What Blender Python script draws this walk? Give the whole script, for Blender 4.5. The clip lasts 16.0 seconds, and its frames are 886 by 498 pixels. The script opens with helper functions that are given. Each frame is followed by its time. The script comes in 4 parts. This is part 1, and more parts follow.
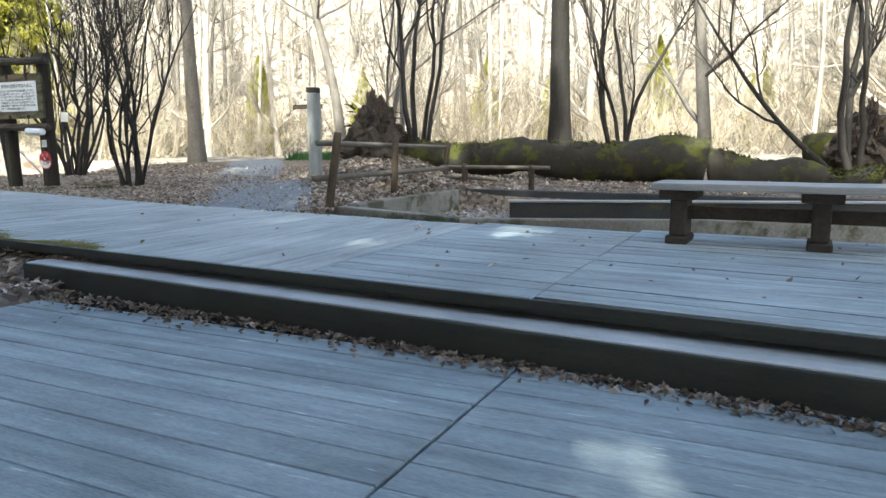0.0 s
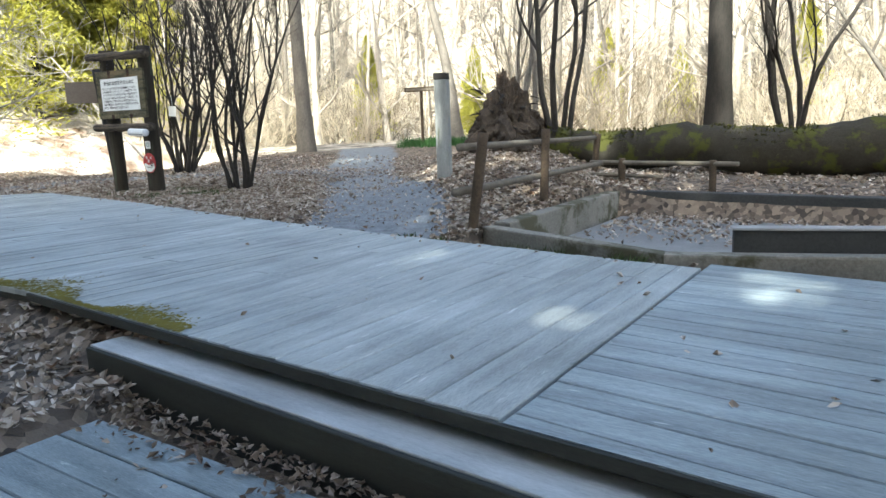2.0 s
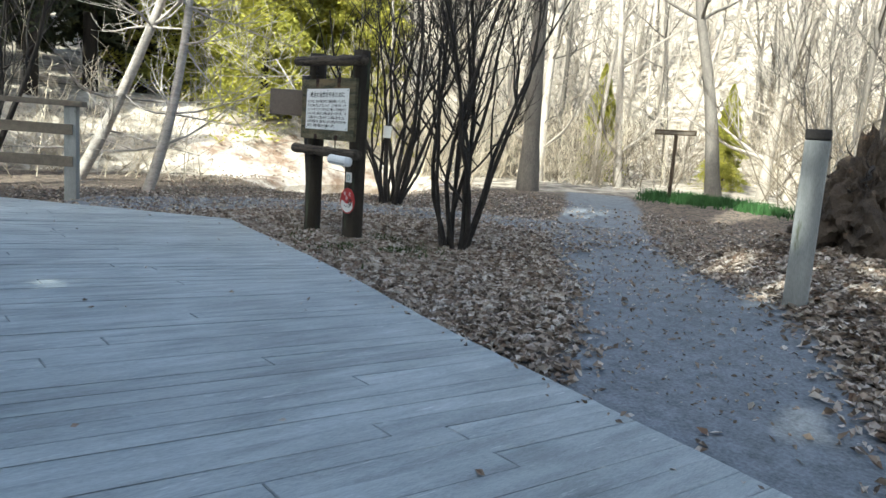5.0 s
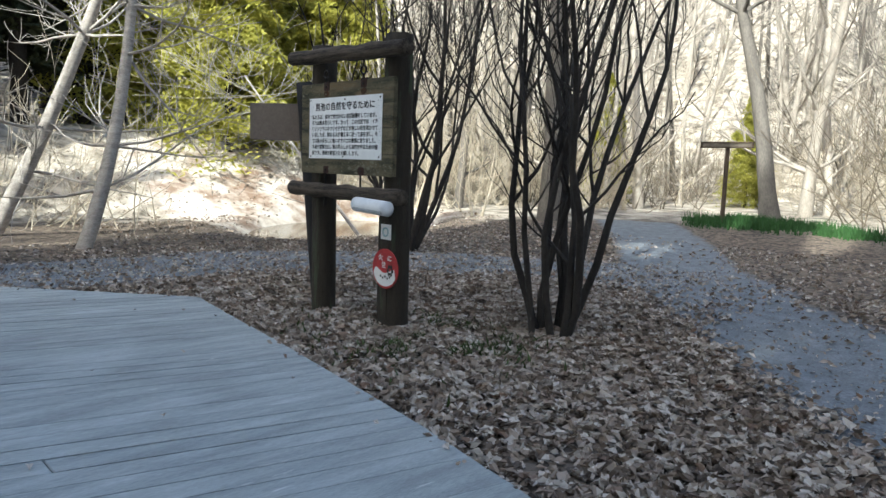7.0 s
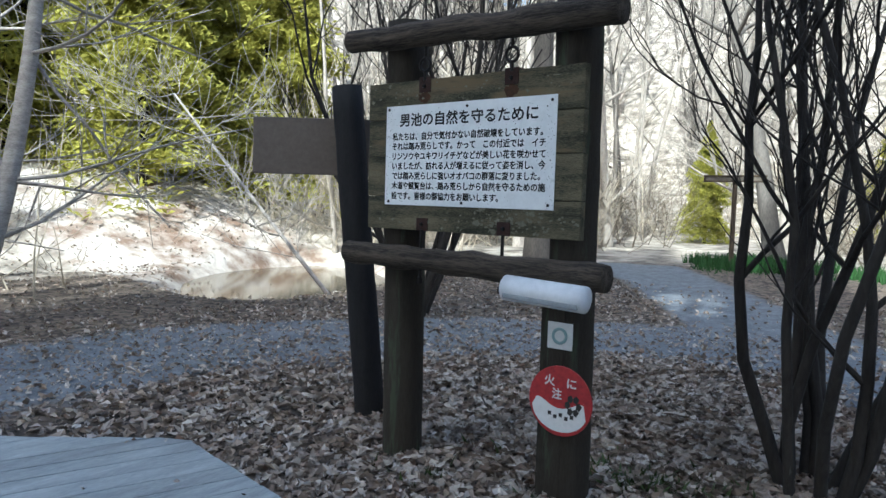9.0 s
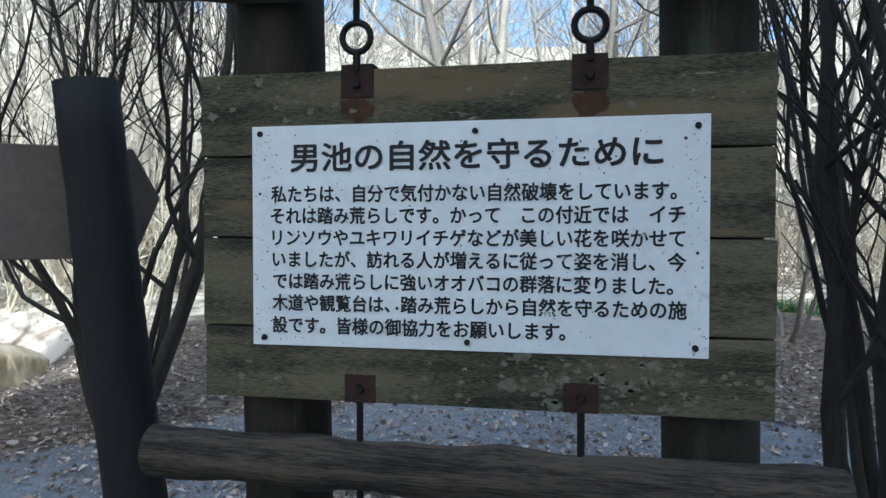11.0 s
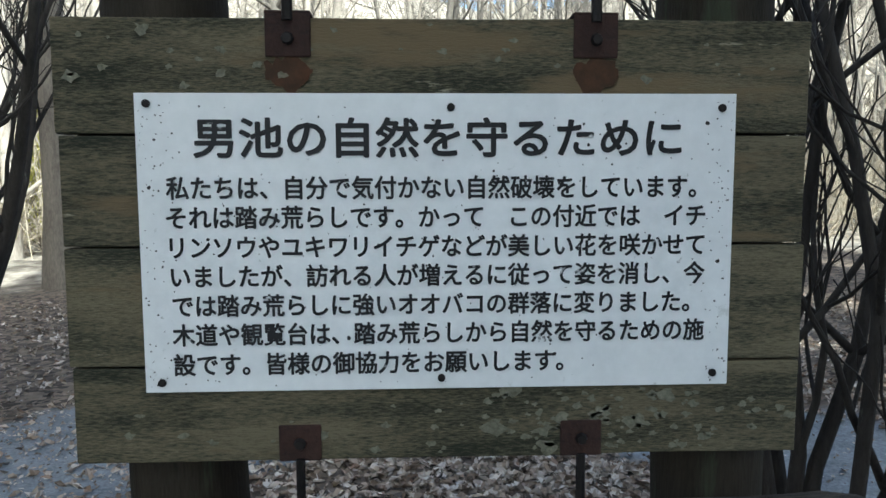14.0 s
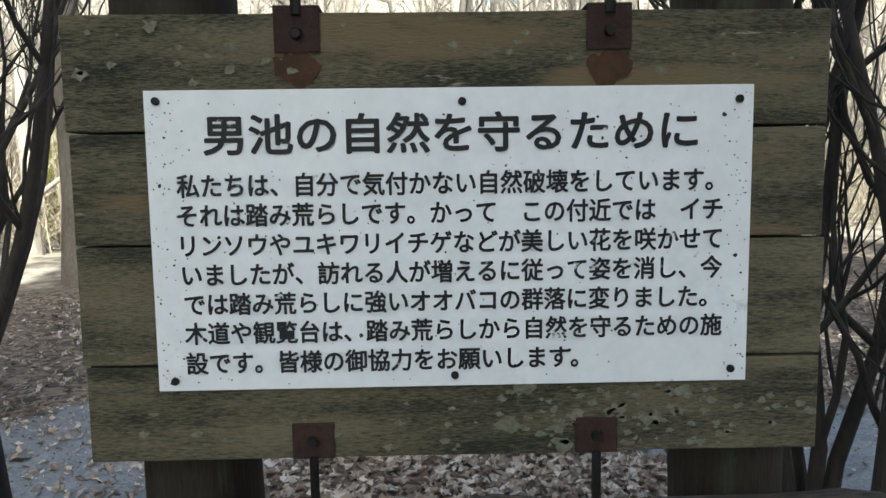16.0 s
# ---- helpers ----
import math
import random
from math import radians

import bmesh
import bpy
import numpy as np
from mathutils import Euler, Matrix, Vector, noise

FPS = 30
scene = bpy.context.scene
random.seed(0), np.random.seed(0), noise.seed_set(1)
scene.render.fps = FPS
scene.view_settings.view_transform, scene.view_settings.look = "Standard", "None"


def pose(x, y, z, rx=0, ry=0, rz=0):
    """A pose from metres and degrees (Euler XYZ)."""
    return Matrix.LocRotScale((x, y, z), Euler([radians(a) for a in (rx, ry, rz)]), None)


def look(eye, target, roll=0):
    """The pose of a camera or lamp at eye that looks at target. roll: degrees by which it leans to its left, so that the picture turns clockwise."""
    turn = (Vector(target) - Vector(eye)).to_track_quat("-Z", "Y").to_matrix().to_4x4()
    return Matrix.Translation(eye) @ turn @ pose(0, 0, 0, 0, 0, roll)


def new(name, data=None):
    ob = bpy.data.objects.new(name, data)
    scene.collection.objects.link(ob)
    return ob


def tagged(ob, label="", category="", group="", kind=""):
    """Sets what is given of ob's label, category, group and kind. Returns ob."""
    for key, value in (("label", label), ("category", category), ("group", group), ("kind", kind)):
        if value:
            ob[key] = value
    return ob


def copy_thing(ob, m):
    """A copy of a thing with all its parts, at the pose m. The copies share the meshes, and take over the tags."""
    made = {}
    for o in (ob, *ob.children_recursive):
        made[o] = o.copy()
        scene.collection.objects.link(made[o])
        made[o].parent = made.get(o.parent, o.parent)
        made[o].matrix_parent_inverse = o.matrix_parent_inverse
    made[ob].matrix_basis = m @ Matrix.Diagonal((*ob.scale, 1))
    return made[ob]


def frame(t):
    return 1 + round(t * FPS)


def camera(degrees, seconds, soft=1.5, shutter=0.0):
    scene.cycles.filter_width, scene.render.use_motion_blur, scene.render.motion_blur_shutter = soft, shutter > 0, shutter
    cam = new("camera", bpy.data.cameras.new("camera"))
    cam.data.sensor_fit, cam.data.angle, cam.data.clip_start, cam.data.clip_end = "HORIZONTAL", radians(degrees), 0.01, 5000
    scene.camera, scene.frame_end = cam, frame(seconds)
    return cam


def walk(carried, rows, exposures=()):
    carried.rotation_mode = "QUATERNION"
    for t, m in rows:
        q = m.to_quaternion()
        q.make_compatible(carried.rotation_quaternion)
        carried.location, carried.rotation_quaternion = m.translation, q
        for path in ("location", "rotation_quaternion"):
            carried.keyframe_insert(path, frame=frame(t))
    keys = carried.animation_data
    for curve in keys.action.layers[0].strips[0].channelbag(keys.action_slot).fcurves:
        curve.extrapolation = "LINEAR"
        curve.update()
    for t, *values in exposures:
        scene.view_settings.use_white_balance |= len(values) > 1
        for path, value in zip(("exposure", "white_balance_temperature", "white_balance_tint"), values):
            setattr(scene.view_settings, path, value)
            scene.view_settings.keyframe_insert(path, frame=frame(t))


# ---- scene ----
cam = camera(64.0, 16.0)
PATH = [
    (0, (13.101, -8.856, 0.79), (12.249, -7.071, 0.495), -0.2),
    (0.5, (12.8, -8.559, 0.977), (12.036, -6.734, 0.682), 0.6),
    (1, (12.478, -8.209, 1.076), (11.573, -6.467, 0.694), 1.1),
    (1.5, (12.086, -7.847, 1.086), (11.132, -6.146, 0.645), -0.9),
    (2, (11.614, -7.406, 1.065), (10.518, -5.772, 0.707), -1.9),
    (2.5, (11.104, -6.954, 1.043), (9.782, -5.487, 0.73), 2.5),
    (3, (10.573, -6.521, 1.072), (9.358, -4.972, 0.72), 0.6),
    (3.5, (10.043, -6.085, 1.073), (8.703, -4.621, 0.825), 1.8),
    (4, (9.577, -5.676, 1.091), (8.385, -4.12, 0.695), 3.8),
    (4.5, (9.102, -5.251, 1.202), (7.689, -3.885, 0.827), 3.1),
    (5, (8.57, -5.121, 1.373), (7.074, -3.827, 1.074), 4.4),
    (7.5, (4.46, -3.53, 1.389), (3.027, -2.15, 1.177), 1.9),
    (8, (3.736, -3.49, 1.409), (2.314, -2.096, 1.229), 2.8),
    (8.5, (2.963, -3.112, 1.442), (1.592, -1.668, 1.259), 1.5),
    (9, (2.249, -2.968, 1.441), (1.007, -1.407, 1.306), 1.8),
    (9.5, (1.583, -2.71, 1.554), (0.408, -1.096, 1.44), 1.9),
    (10, (1.042, -2.409, 1.642), (0.239, -0.579, 1.577), 2.7),
    (10.2, (0.85, -2.231, 1.645), (0.121, -0.368, 1.624), 2.1),
    (12.3, (-0.075, -1.329, 1.811), (-0.001, 0.662, 1.637), 0.1),
    (12.5, (-0.071, -1.322, 1.812), (-0.001, 0.668, 1.627), -0.1),
    (13, (-0.068, -1.318, 1.813), (0.013, 0.67, 1.613), -0.2),
    (13.5, (-0.064, -1.315, 1.805), (0.031, 0.674, 1.618), -0.2),
    (14, (-0.053, -1.311, 1.801), (0.033, 0.678, 1.613), -0.2),
    (14.5, (-0.05, -1.304, 1.805), (0.036, 0.682, 1.593), -0.0),
    (15, (-0.049, -1.297, 1.802), (0.031, 0.69, 1.59), -0.4),
    (15.5, (-0.05, -1.293, 1.8), (0.01, 0.695, 1.589), -0.9),
    (16, (-0.047, -1.296, 1.805), (-0.004, 0.693, 1.598), -0.8),
]
walk(cam, [(t, look(eye, target, roll)) for t, eye, target, roll in PATH], [(0, 1.8, 6070, 0), (0.5, 1.6, 6070, 0), (1.5, 1.93, 6100, 0), (2.5, 1.85, 6050, 0), (4, 1.7, 5950, 0), (5, 1.38, 5880, -1), (7.5, 1.12, 5680, 1), (10, 0.98, 5100, 0), (12.5, 1.1, 5150, -3), (14.5, 1.15, 5720, -3), (16, 1.3, 5980, -1)])

# ---- light ----
world = bpy.data.worlds.new("sky")
scene.world = world
world.use_nodes = True
wn = world.node_tree
bg = wn.nodes["Background"]
sky = wn.nodes.new("ShaderNodeTexSky")
sky.sky_type = 'NISHITA'
sky.sun_disc = False
SUN_EL, SUN_TURN = radians(40), radians(165)
sky.sun_elevation, sky.sun_rotation = SUN_EL, SUN_TURN
sky.air_density, sky.dust_density = 1.0, 5.0
wn.links.new(sky.outputs[0], bg.inputs[0])
bg.inputs[1].default_value = 0.15
sun = new("sun", bpy.data.lights.new("sun", 'SUN'))
sun.data.energy, sun.data.angle, sun.data.color = 4.5, radians(0.6), (1.0, 0.93, 0.82)
sun_way = Vector((-math.sin(SUN_TURN) * math.cos(SUN_EL), -math.cos(SUN_TURN) * math.cos(SUN_EL), -math.sin(SUN_EL)))
sun.matrix_world = look((0, 0, 40), Vector((0, 0, 40)) + sun_way)

# ---- materials ----


def mat(name, base, dark, rough=0.85, scale=6.0, fine=60.0, bump=0.3, stretch=(1, 1, 1), metal=0.0, spots=None, spot_scale=3.0, spot_at=0.62, per_object=0.0, spec=0.3, fine_mix=0.5, bump_size=0.01, spots2=None, spot2_scale=9.0, spot2_at=0.66, glow_through=0.0, span=(0.32, 0.68), cloud=0.0):
    """Two-scale procedural surface: broad patches, fine grain, optional stains, relief."""
    m = bpy.data.materials.new(name)
    m.use_nodes = True
    nt = m.node_tree
    n, l = nt.nodes, nt.links
    bsdf = n["Principled BSDF"]
    co = n.new("ShaderNodeTexCoord")
    mp = n.new("ShaderNodeMapping")
    mp.inputs["Scale"].default_value = stretch
    l.new(co.outputs["Object"], mp.inputs["Vector"])
    vec = mp.outputs["Vector"]
    oi = n.new("ShaderNodeObjectInfo")
    sh = n.new("ShaderNodeVectorMath")
    sh.operation = 'MULTIPLY_ADD'
    com = n.new("ShaderNodeCombineXYZ")
    for i in range(3):
        l.new(oi.outputs["Random"], com.inputs[i])
    l.new(com.outputs[0], sh.inputs[0])
    sh.inputs[1].default_value = (37, 53, 71)
    l.new(vec, sh.inputs[2])
    vec = sh.outputs[0]

    def noise_tex(s, d=4.0, r=0.6):
        t = n.new("ShaderNodeTexNoise")
        t.inputs["Scale"].default_value, t.inputs["Detail"].default_value, t.inputs["Roughness"].default_value = s, d, r
        l.new(vec, t.inputs["Vector"])
        return t
    a, b = noise_tex(scale), noise_tex(fine, 3.0, 0.7)
    r1 = n.new("ShaderNodeValToRGB")
    r1.color_ramp.elements[0].position, r1.color_ramp.elements[1].position = span
    r1.color_ramp.elements[0].color, r1.color_ramp.elements[1].color = (*dark, 1), (*base, 1)
    mixf = n.new("ShaderNodeMix")
    mixf.inputs[0].default_value = fine_mix
    l.new(a.outputs["Fac"], mixf.inputs[2])
    l.new(b.outputs["Fac"], mixf.inputs[3])
    l.new(mixf.outputs[0], r1.inputs[0])
    col = r1.outputs[0]
    if spots:
        sp = noise_tex(spot_scale, 6.0, 0.65)
        rr = n.new("ShaderNodeMapRange")
        rr.inputs[1].default_value, rr.inputs[2].default_value = spot_at, spot_at + 0.07
        l.new(sp.outputs["Fac"], rr.inputs[0])
        mx = n.new("ShaderNodeMix")
        mx.data_type = 'RGBA'
        l.new(rr.outputs[0], mx.inputs[0])
        l.new(col, mx.inputs[6])
        mx.inputs[7].default_value = (*spots, 1)
        col = mx.outputs[2]
    if spots2:
        sp = noise_tex(spot2_scale, 7.0, 0.7)
        rr = n.new("ShaderNodeMapRange")
        rr.inputs[1].default_value, rr.inputs[2].default_value = spot2_at, spot2_at + 0.05
        l.new(sp.outputs["Fac"], rr.inputs[0])
        mx = n.new("ShaderNodeMix")
        mx.data_type = 'RGBA'
        l.new(rr.outputs[0], mx.inputs[0])
        l.new(col, mx.inputs[6])
        mx.inputs[7].default_value = (*spots2, 1)
        col = mx.outputs[2]
    if cloud:
        ge = n.new("ShaderNodeNewGeometry")
        cn = n.new("ShaderNodeTexNoise")
        cn.inputs["Scale"].default_value, cn.inputs["Detail"].default_value, cn.inputs["Roughness"].default_value = 0.9, 6.0, 0.6
        l.new(ge.outputs["Position"], cn.inputs["Vector"])
        cr = n.new("ShaderNodeMapRange")
        cr.inputs[1].default_value, cr.inputs[2].default_value = 0.34, 0.66
        cr.inputs[3].default_value, cr.inputs[4].default_value = 1 - cloud, 1 + cloud
        l.new(cn.outputs["Fac"], cr.inputs[0])
        ch = n.new("ShaderNodeHueSaturation")
        l.new(cr.outputs[0], ch.inputs["Value"])
        l.new(col, ch.inputs["Color"])
        col = ch.outputs[0]
    if per_object:
        hs = n.new("ShaderNodeHueSaturation")
        mr = n.new("ShaderNodeMapRange")
        mr.inputs[3].default_value, mr.inputs[4].default_value = 1 - per_object, 1 + per_object
        l.new(oi.outputs["Random"], mr.inputs[0])
        l.new(mr.outputs[0], hs.inputs["Value"])
        l.new(col, hs.inputs["Color"])
        col = hs.outputs[0]
    l.new(col, bsdf.inputs["Base Color"])
    bsdf.inputs["Roughness"].default_value = rough
    bsdf.inputs["Metallic"].default_value = metal
    bsdf.inputs["Specular IOR Level"].default_value = spec
    if bump:
        bp = n.new("ShaderNodeBump")
        bp.inputs["Strength"].default_value, bp.inputs["Distance"].default_value = bump, bump_size
        l.new(mixf.outputs[0], bp.inputs["Height"])
        l.new(bp.outputs[0], bsdf.inputs["Normal"])
    if glow_through:
        tr = n.new("ShaderNodeBsdfTranslucent")
        l.new(col, tr.inputs[0])
        ms_ = n.new("ShaderNodeMixShader")
        ms_.inputs[0].default_value = glow_through
        l.new(bsdf.outputs[0], ms_.inputs[1])
        l.new(tr.outputs[0], ms_.inputs[2])
        l.new(ms_.outputs[0], n["Material Output"].inputs[0])
    return m


# weathered grey boards, with the blue of open shade mixed into their colours
deck_x = mat("weathered deck wood with shade tint along x", (0.35, 0.405, 0.425), (0.15, 0.178, 0.192), 0.66, 1.2, 26, 0.6, (1.0, 9, 9), per_object=0.10, spots=(0.56, 0.60, 0.61), spot_scale=4.0, spot_at=0.64, spec=0.45, span=(0.36, 0.64), cloud=0.20)
deck_y = mat("weathered deck wood with shade tint along y", (0.43, 0.465, 0.465), (0.22, 0.242, 0.245), 0.70, 1.2, 26, 0.6, (9, 1.0, 9), per_object=0.07, spots=(0.56, 0.58, 0.575), spot_scale=3.2, spot_at=0.64, spec=0.4, span=(0.36, 0.64), cloud=0.16)
# one near-black tone for deck edges, riser and backing boards
fascia_m = mat("near-black timber", (0.042, 0.046, 0.040), (0.02, 0.02, 0.019), 0.8, 2, 30, 0.5, (1, 8, 8))
fringe_m = mat("olive moss stain", (0.20, 0.165, 0.025), (0.10, 0.085, 0.018), 0.95, 5, 60, 0.5)
# shade on the trunk behind the log is put into its bark colour
trunk_shaded = mat("bark darkened for shade", (0.035, 0.03, 0.026), (0.012, 0.011, 0.01), 0.9, 6, 40, 0.9, (1, 1, 0.25), bump_size=0.02)
moss_m = mat("moss", (0.095, 0.09, 0.016), (0.03, 0.034, 0.008), 0.95, 5, 90, 1.0, bump_size=0.02)
log_moss = mat("mossy bark", (0.05, 0.045, 0.034), (0.018, 0.016, 0.012), 0.95, 4, 50, 1.0, spots=(0.065, 0.068, 0.014), spot_scale=2.4, spot_at=0.50, bump_size=0.03)
bark_dark = mat("dark bark", (0.05, 0.044, 0.038), (0.016, 0.014, 0.013), 0.9, 6, 40, 0.9, (1, 1, 0.25), spots=(0.13, 0.13, 0.11), spot_scale=9, spot_at=0.66, bump_size=0.02)
bark_grey = mat("grey bark", (0.20, 0.18, 0.155), (0.09, 0.08, 0.07), 0.9, 5, 40, 0.8, (1, 1, 0.3), bump_size=0.02)
bark_pale = mat("pale bark", (0.46, 0.42, 0.36), (0.22, 0.19, 0.16), 0.88, 4, 30, 0.6, (1, 1, 0.4), per_object=0.2)
bark_birch = mat("white birch bark", (0.50, 0.46, 0.41), (0.20, 0.18, 0.16), 0.8, 5, 30, 0.5, (1, 1, 2.5), spots=(0.06, 0.05, 0.045), spot_scale=6, spot_at=0.66)
post_m = mat("grey weathered post", (0.33, 0.34, 0.33), (0.17, 0.175, 0.17), 0.85, 4, 50, 0.5, (3, 3, 0.5), spots=(0.12, 0.13, 0.09), spot_scale=3, spot_at=0.64)
cap_m = mat("dark end grain", (0.06, 0.055, 0.05), (0.025, 0.022, 0.02), 0.9, 10, 60, 0.4)
rail_m = mat("old rail wood", (0.19, 0.165, 0.13), (0.085, 0.072, 0.058), 0.85, 4, 40, 0.6, (2, 2, 2))
stake_m = mat("brown stake", (0.105, 0.075, 0.05), (0.04, 0.03, 0.022), 0.88, 4, 40, 0.6)
conc_m = mat("stained concrete", (0.30, 0.285, 0.25), (0.13, 0.12, 0.10), 0.9, 2, 40, 0.5, spots=(0.085, 0.08, 0.05), spot_scale=1.5, spot_at=0.5)
concdark_m = mat("wet dark concrete", (0.055, 0.055, 0.055), (0.022, 0.024, 0.024), 0.7, 2, 40, 0.4, spots=(0.10, 0.085, 0.03), spot_scale=0.8, spot_at=0.62)
silt_m = mat("grey silt", (0.26, 0.265, 0.27), (0.15, 0.15, 0.15), 0.6, 2, 40, 0.3)
bench_top_m = mat("bench plank", (0.42, 0.42, 0.42), (0.24, 0.24, 0.235), 0.75, 2, 30, 0.4, (1, 8, 8))
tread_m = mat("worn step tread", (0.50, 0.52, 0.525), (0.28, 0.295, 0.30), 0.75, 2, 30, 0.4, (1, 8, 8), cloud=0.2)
bench_leg_m = mat("dark bench leg", (0.07, 0.055, 0.045), (0.025, 0.02, 0.018), 0.85, 3, 30, 0.5, spots=(0.28, 0.17, 0.03), spot_scale=3, spot_at=0.66)
sign_wood = mat("mossy sign board", (0.125, 0.108, 0.066), (0.018, 0.020, 0.012), 0.85, 2.4, 60, 0.7, (1.0, 6, 6), spots=(0.125, 0.095, 0.052), spot_scale=1.1, spot_at=0.57, spots2=(0.24, 0.22, 0.16), spot2_scale=4.5, spot2_at=0.66, per_object=0.22, bump_size=0.006, span=(0.40, 0.60))
lichen_m = mat("grey-green lichen", (0.21, 0.20, 0.15), (0.09, 0.09, 0.06), 0.95, 30, 120, 0.3)
sign_leg = mat("sign post timber", (0.048, 0.039, 0.028), (0.015, 0.013, 0.010), 0.85, 3, 40, 0.6, (5, 5, 0.6), spots=(0.05, 0.058, 0.036), spot_scale=2, spot_at=0.56)
sign_beam = mat("grained beam timber", (0.115, 0.092, 0.068), (0.018, 0.015, 0.012), 0.85, 3, 22, 1.0, (0.6, 9, 9), bump_size=0.02, span=(0.40, 0.60))
arrow_m = mat("brown arrow board", (0.15, 0.125, 0.105), (0.10, 0.082, 0.07), 0.75, 3, 30, 0.3)
arrow_post_m = mat("near-black post", (0.022, 0.021, 0.022), (0.009, 0.009, 0.01), 0.8, 4, 40, 0.6, (4, 4, 0.6))
panel_m = mat("worn white enamel", (0.78, 0.80, 0.80), (0.66, 0.68, 0.68), 0.45, 3, 25, 0.05, spots=(0.30, 0.31, 0.29), spot_scale=40, spot_at=0.685, spots2=(0.58, 0.60, 0.59), spot2_scale=7, spot2_at=0.64, spec=0.4)
ink_m = mat("black paint", (0.02, 0.02, 0.022), (0.012, 0.012, 0.013), 0.6, 20, 90, 0.0, spots=(0.7, 0.72, 0.72), spot_scale=30, spot_at=0.655)
rust_m = mat("rusted iron", (0.05, 0.024, 0.017), (0.018, 0.011, 0.01), 0.85, 12, 90, 0.5)
rust_stain = mat("rust stain", (0.085, 0.038, 0.018), (0.03, 0.02, 0.012), 0.9, 8, 50, 0.2)
iron_m = mat("dark iron", (0.03, 0.026, 0.024), (0.012, 0.011, 0.011), 0.6, 12, 90, 0.3, metal=0.6)
plastic_m = mat("white plastic", (0.74, 0.76, 0.78), (0.58, 0.60, 0.62), 0.5, 4, 30, 0.0)
band_m = mat("band grey", (0.36, 0.38, 0.40), (0.22, 0.24, 0.25), 0.7, 30, 90, 0.0)
red_m = mat("red enamel", (0.45, 0.035, 0.035), (0.22, 0.02, 0.025), 0.5, 5, 40, 0.05, spots=(0.5, 0.42, 0.40), spot_scale=14, spot_at=0.70)
paper_m = mat("white paper", (0.72, 0.72, 0.70), (0.6, 0.6, 0.58), 0.8, 5, 40, 0.0)
teal_m = mat("pale teal print", (0.30, 0.42, 0.42), (0.24, 0.34, 0.35), 0.7, 20, 60, 0.0)
# needle colour set far brighter than foliage to carry the sunlight on it
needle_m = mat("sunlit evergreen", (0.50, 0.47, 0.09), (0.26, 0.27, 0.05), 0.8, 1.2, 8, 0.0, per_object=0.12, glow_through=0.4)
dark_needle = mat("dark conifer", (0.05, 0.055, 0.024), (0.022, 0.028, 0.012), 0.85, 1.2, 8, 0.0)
grass_m = mat("green grass", (0.045, 0.12, 0.03), (0.02, 0.055, 0.015), 0.85, 2, 12, 0.0)
herb_m = mat("dull green herbs", (0.075, 0.10, 0.03), (0.03, 0.045, 0.015), 0.85, 2, 12, 0.0)
twig_dark = mat("brown twigs", (0.22, 0.18, 0.13), (0.09, 0.075, 0.055), 0.9, 1.5, 10, 0.0, per_object=0.3)
twig_m = mat("pale twigs", (0.50, 0.44, 0.34), (0.26, 0.22, 0.165), 0.9, 1.5, 10, 0.0, per_object=0.2)
earth_m = mat("root earth", (0.10, 0.076, 0.056), (0.022, 0.018, 0.014), 0.95, 4, 40, 1.0, spots=(0.16, 0.10, 0.06), spot_scale=3, spot_at=0.62, bump_size=0.04)
water_m = mat("brown still water", (0.10, 0.075, 0.03), (0.06, 0.045, 0.02), 0.08, 1, 6, 0.05, spec=0.5)


def leaf_material(name, stops):
    m = bpy.data.materials.new(name)
    m.use_nodes = True
    n, l = m.node_tree.nodes, m.node_tree.links
    co = n.new("ShaderNodeTexCoord")
    wn_ = n.new("ShaderNodeTexVoronoi")
    wn_.inputs["Scale"].default_value = 16
    l.new(co.outputs["Object"], wn_.inputs["Vector"])
    sep = n.new("ShaderNodeSeparateColor")
    l.new(wn_.outputs["Color"], sep.inputs[0])
    r = n.new("ShaderNodeValToRGB")
    r.color_ramp.elements[0].color, r.color_ramp.elements[1].color = (*stops[0], 1), (*stops[-1], 1)
    for i, s in enumerate(stops[1:-1]):
        e = r.color_ramp.elements.new((i + 1) / (len(stops) - 1))
        e.color = (*s, 1)
    l.new(sep.outputs[0], r.inputs[0])
    l.new(r.outputs[0], n["Principled BSDF"].inputs["Base Color"])
    n["Principled BSDF"].inputs["Roughness"].default_value = 0.75
    return m


leaf_m = leaf_material("fallen leaves", [(0.09, 0.065, 0.047), (0.23, 0.175, 0.13), (0.36, 0.295, 0.235), (0.58, 0.53, 0.47), (0.18, 0.11, 0.07)])

# darker palette than leaf_m, for the leaves along the step
step_leaf_m = leaf_material("darker fallen leaves", [(0.05, 0.038, 0.03), (0.11, 0.08, 0.058), (0.17, 0.125, 0.09), (0.36, 0.31, 0.26), (0.10, 0.06, 0.04)])


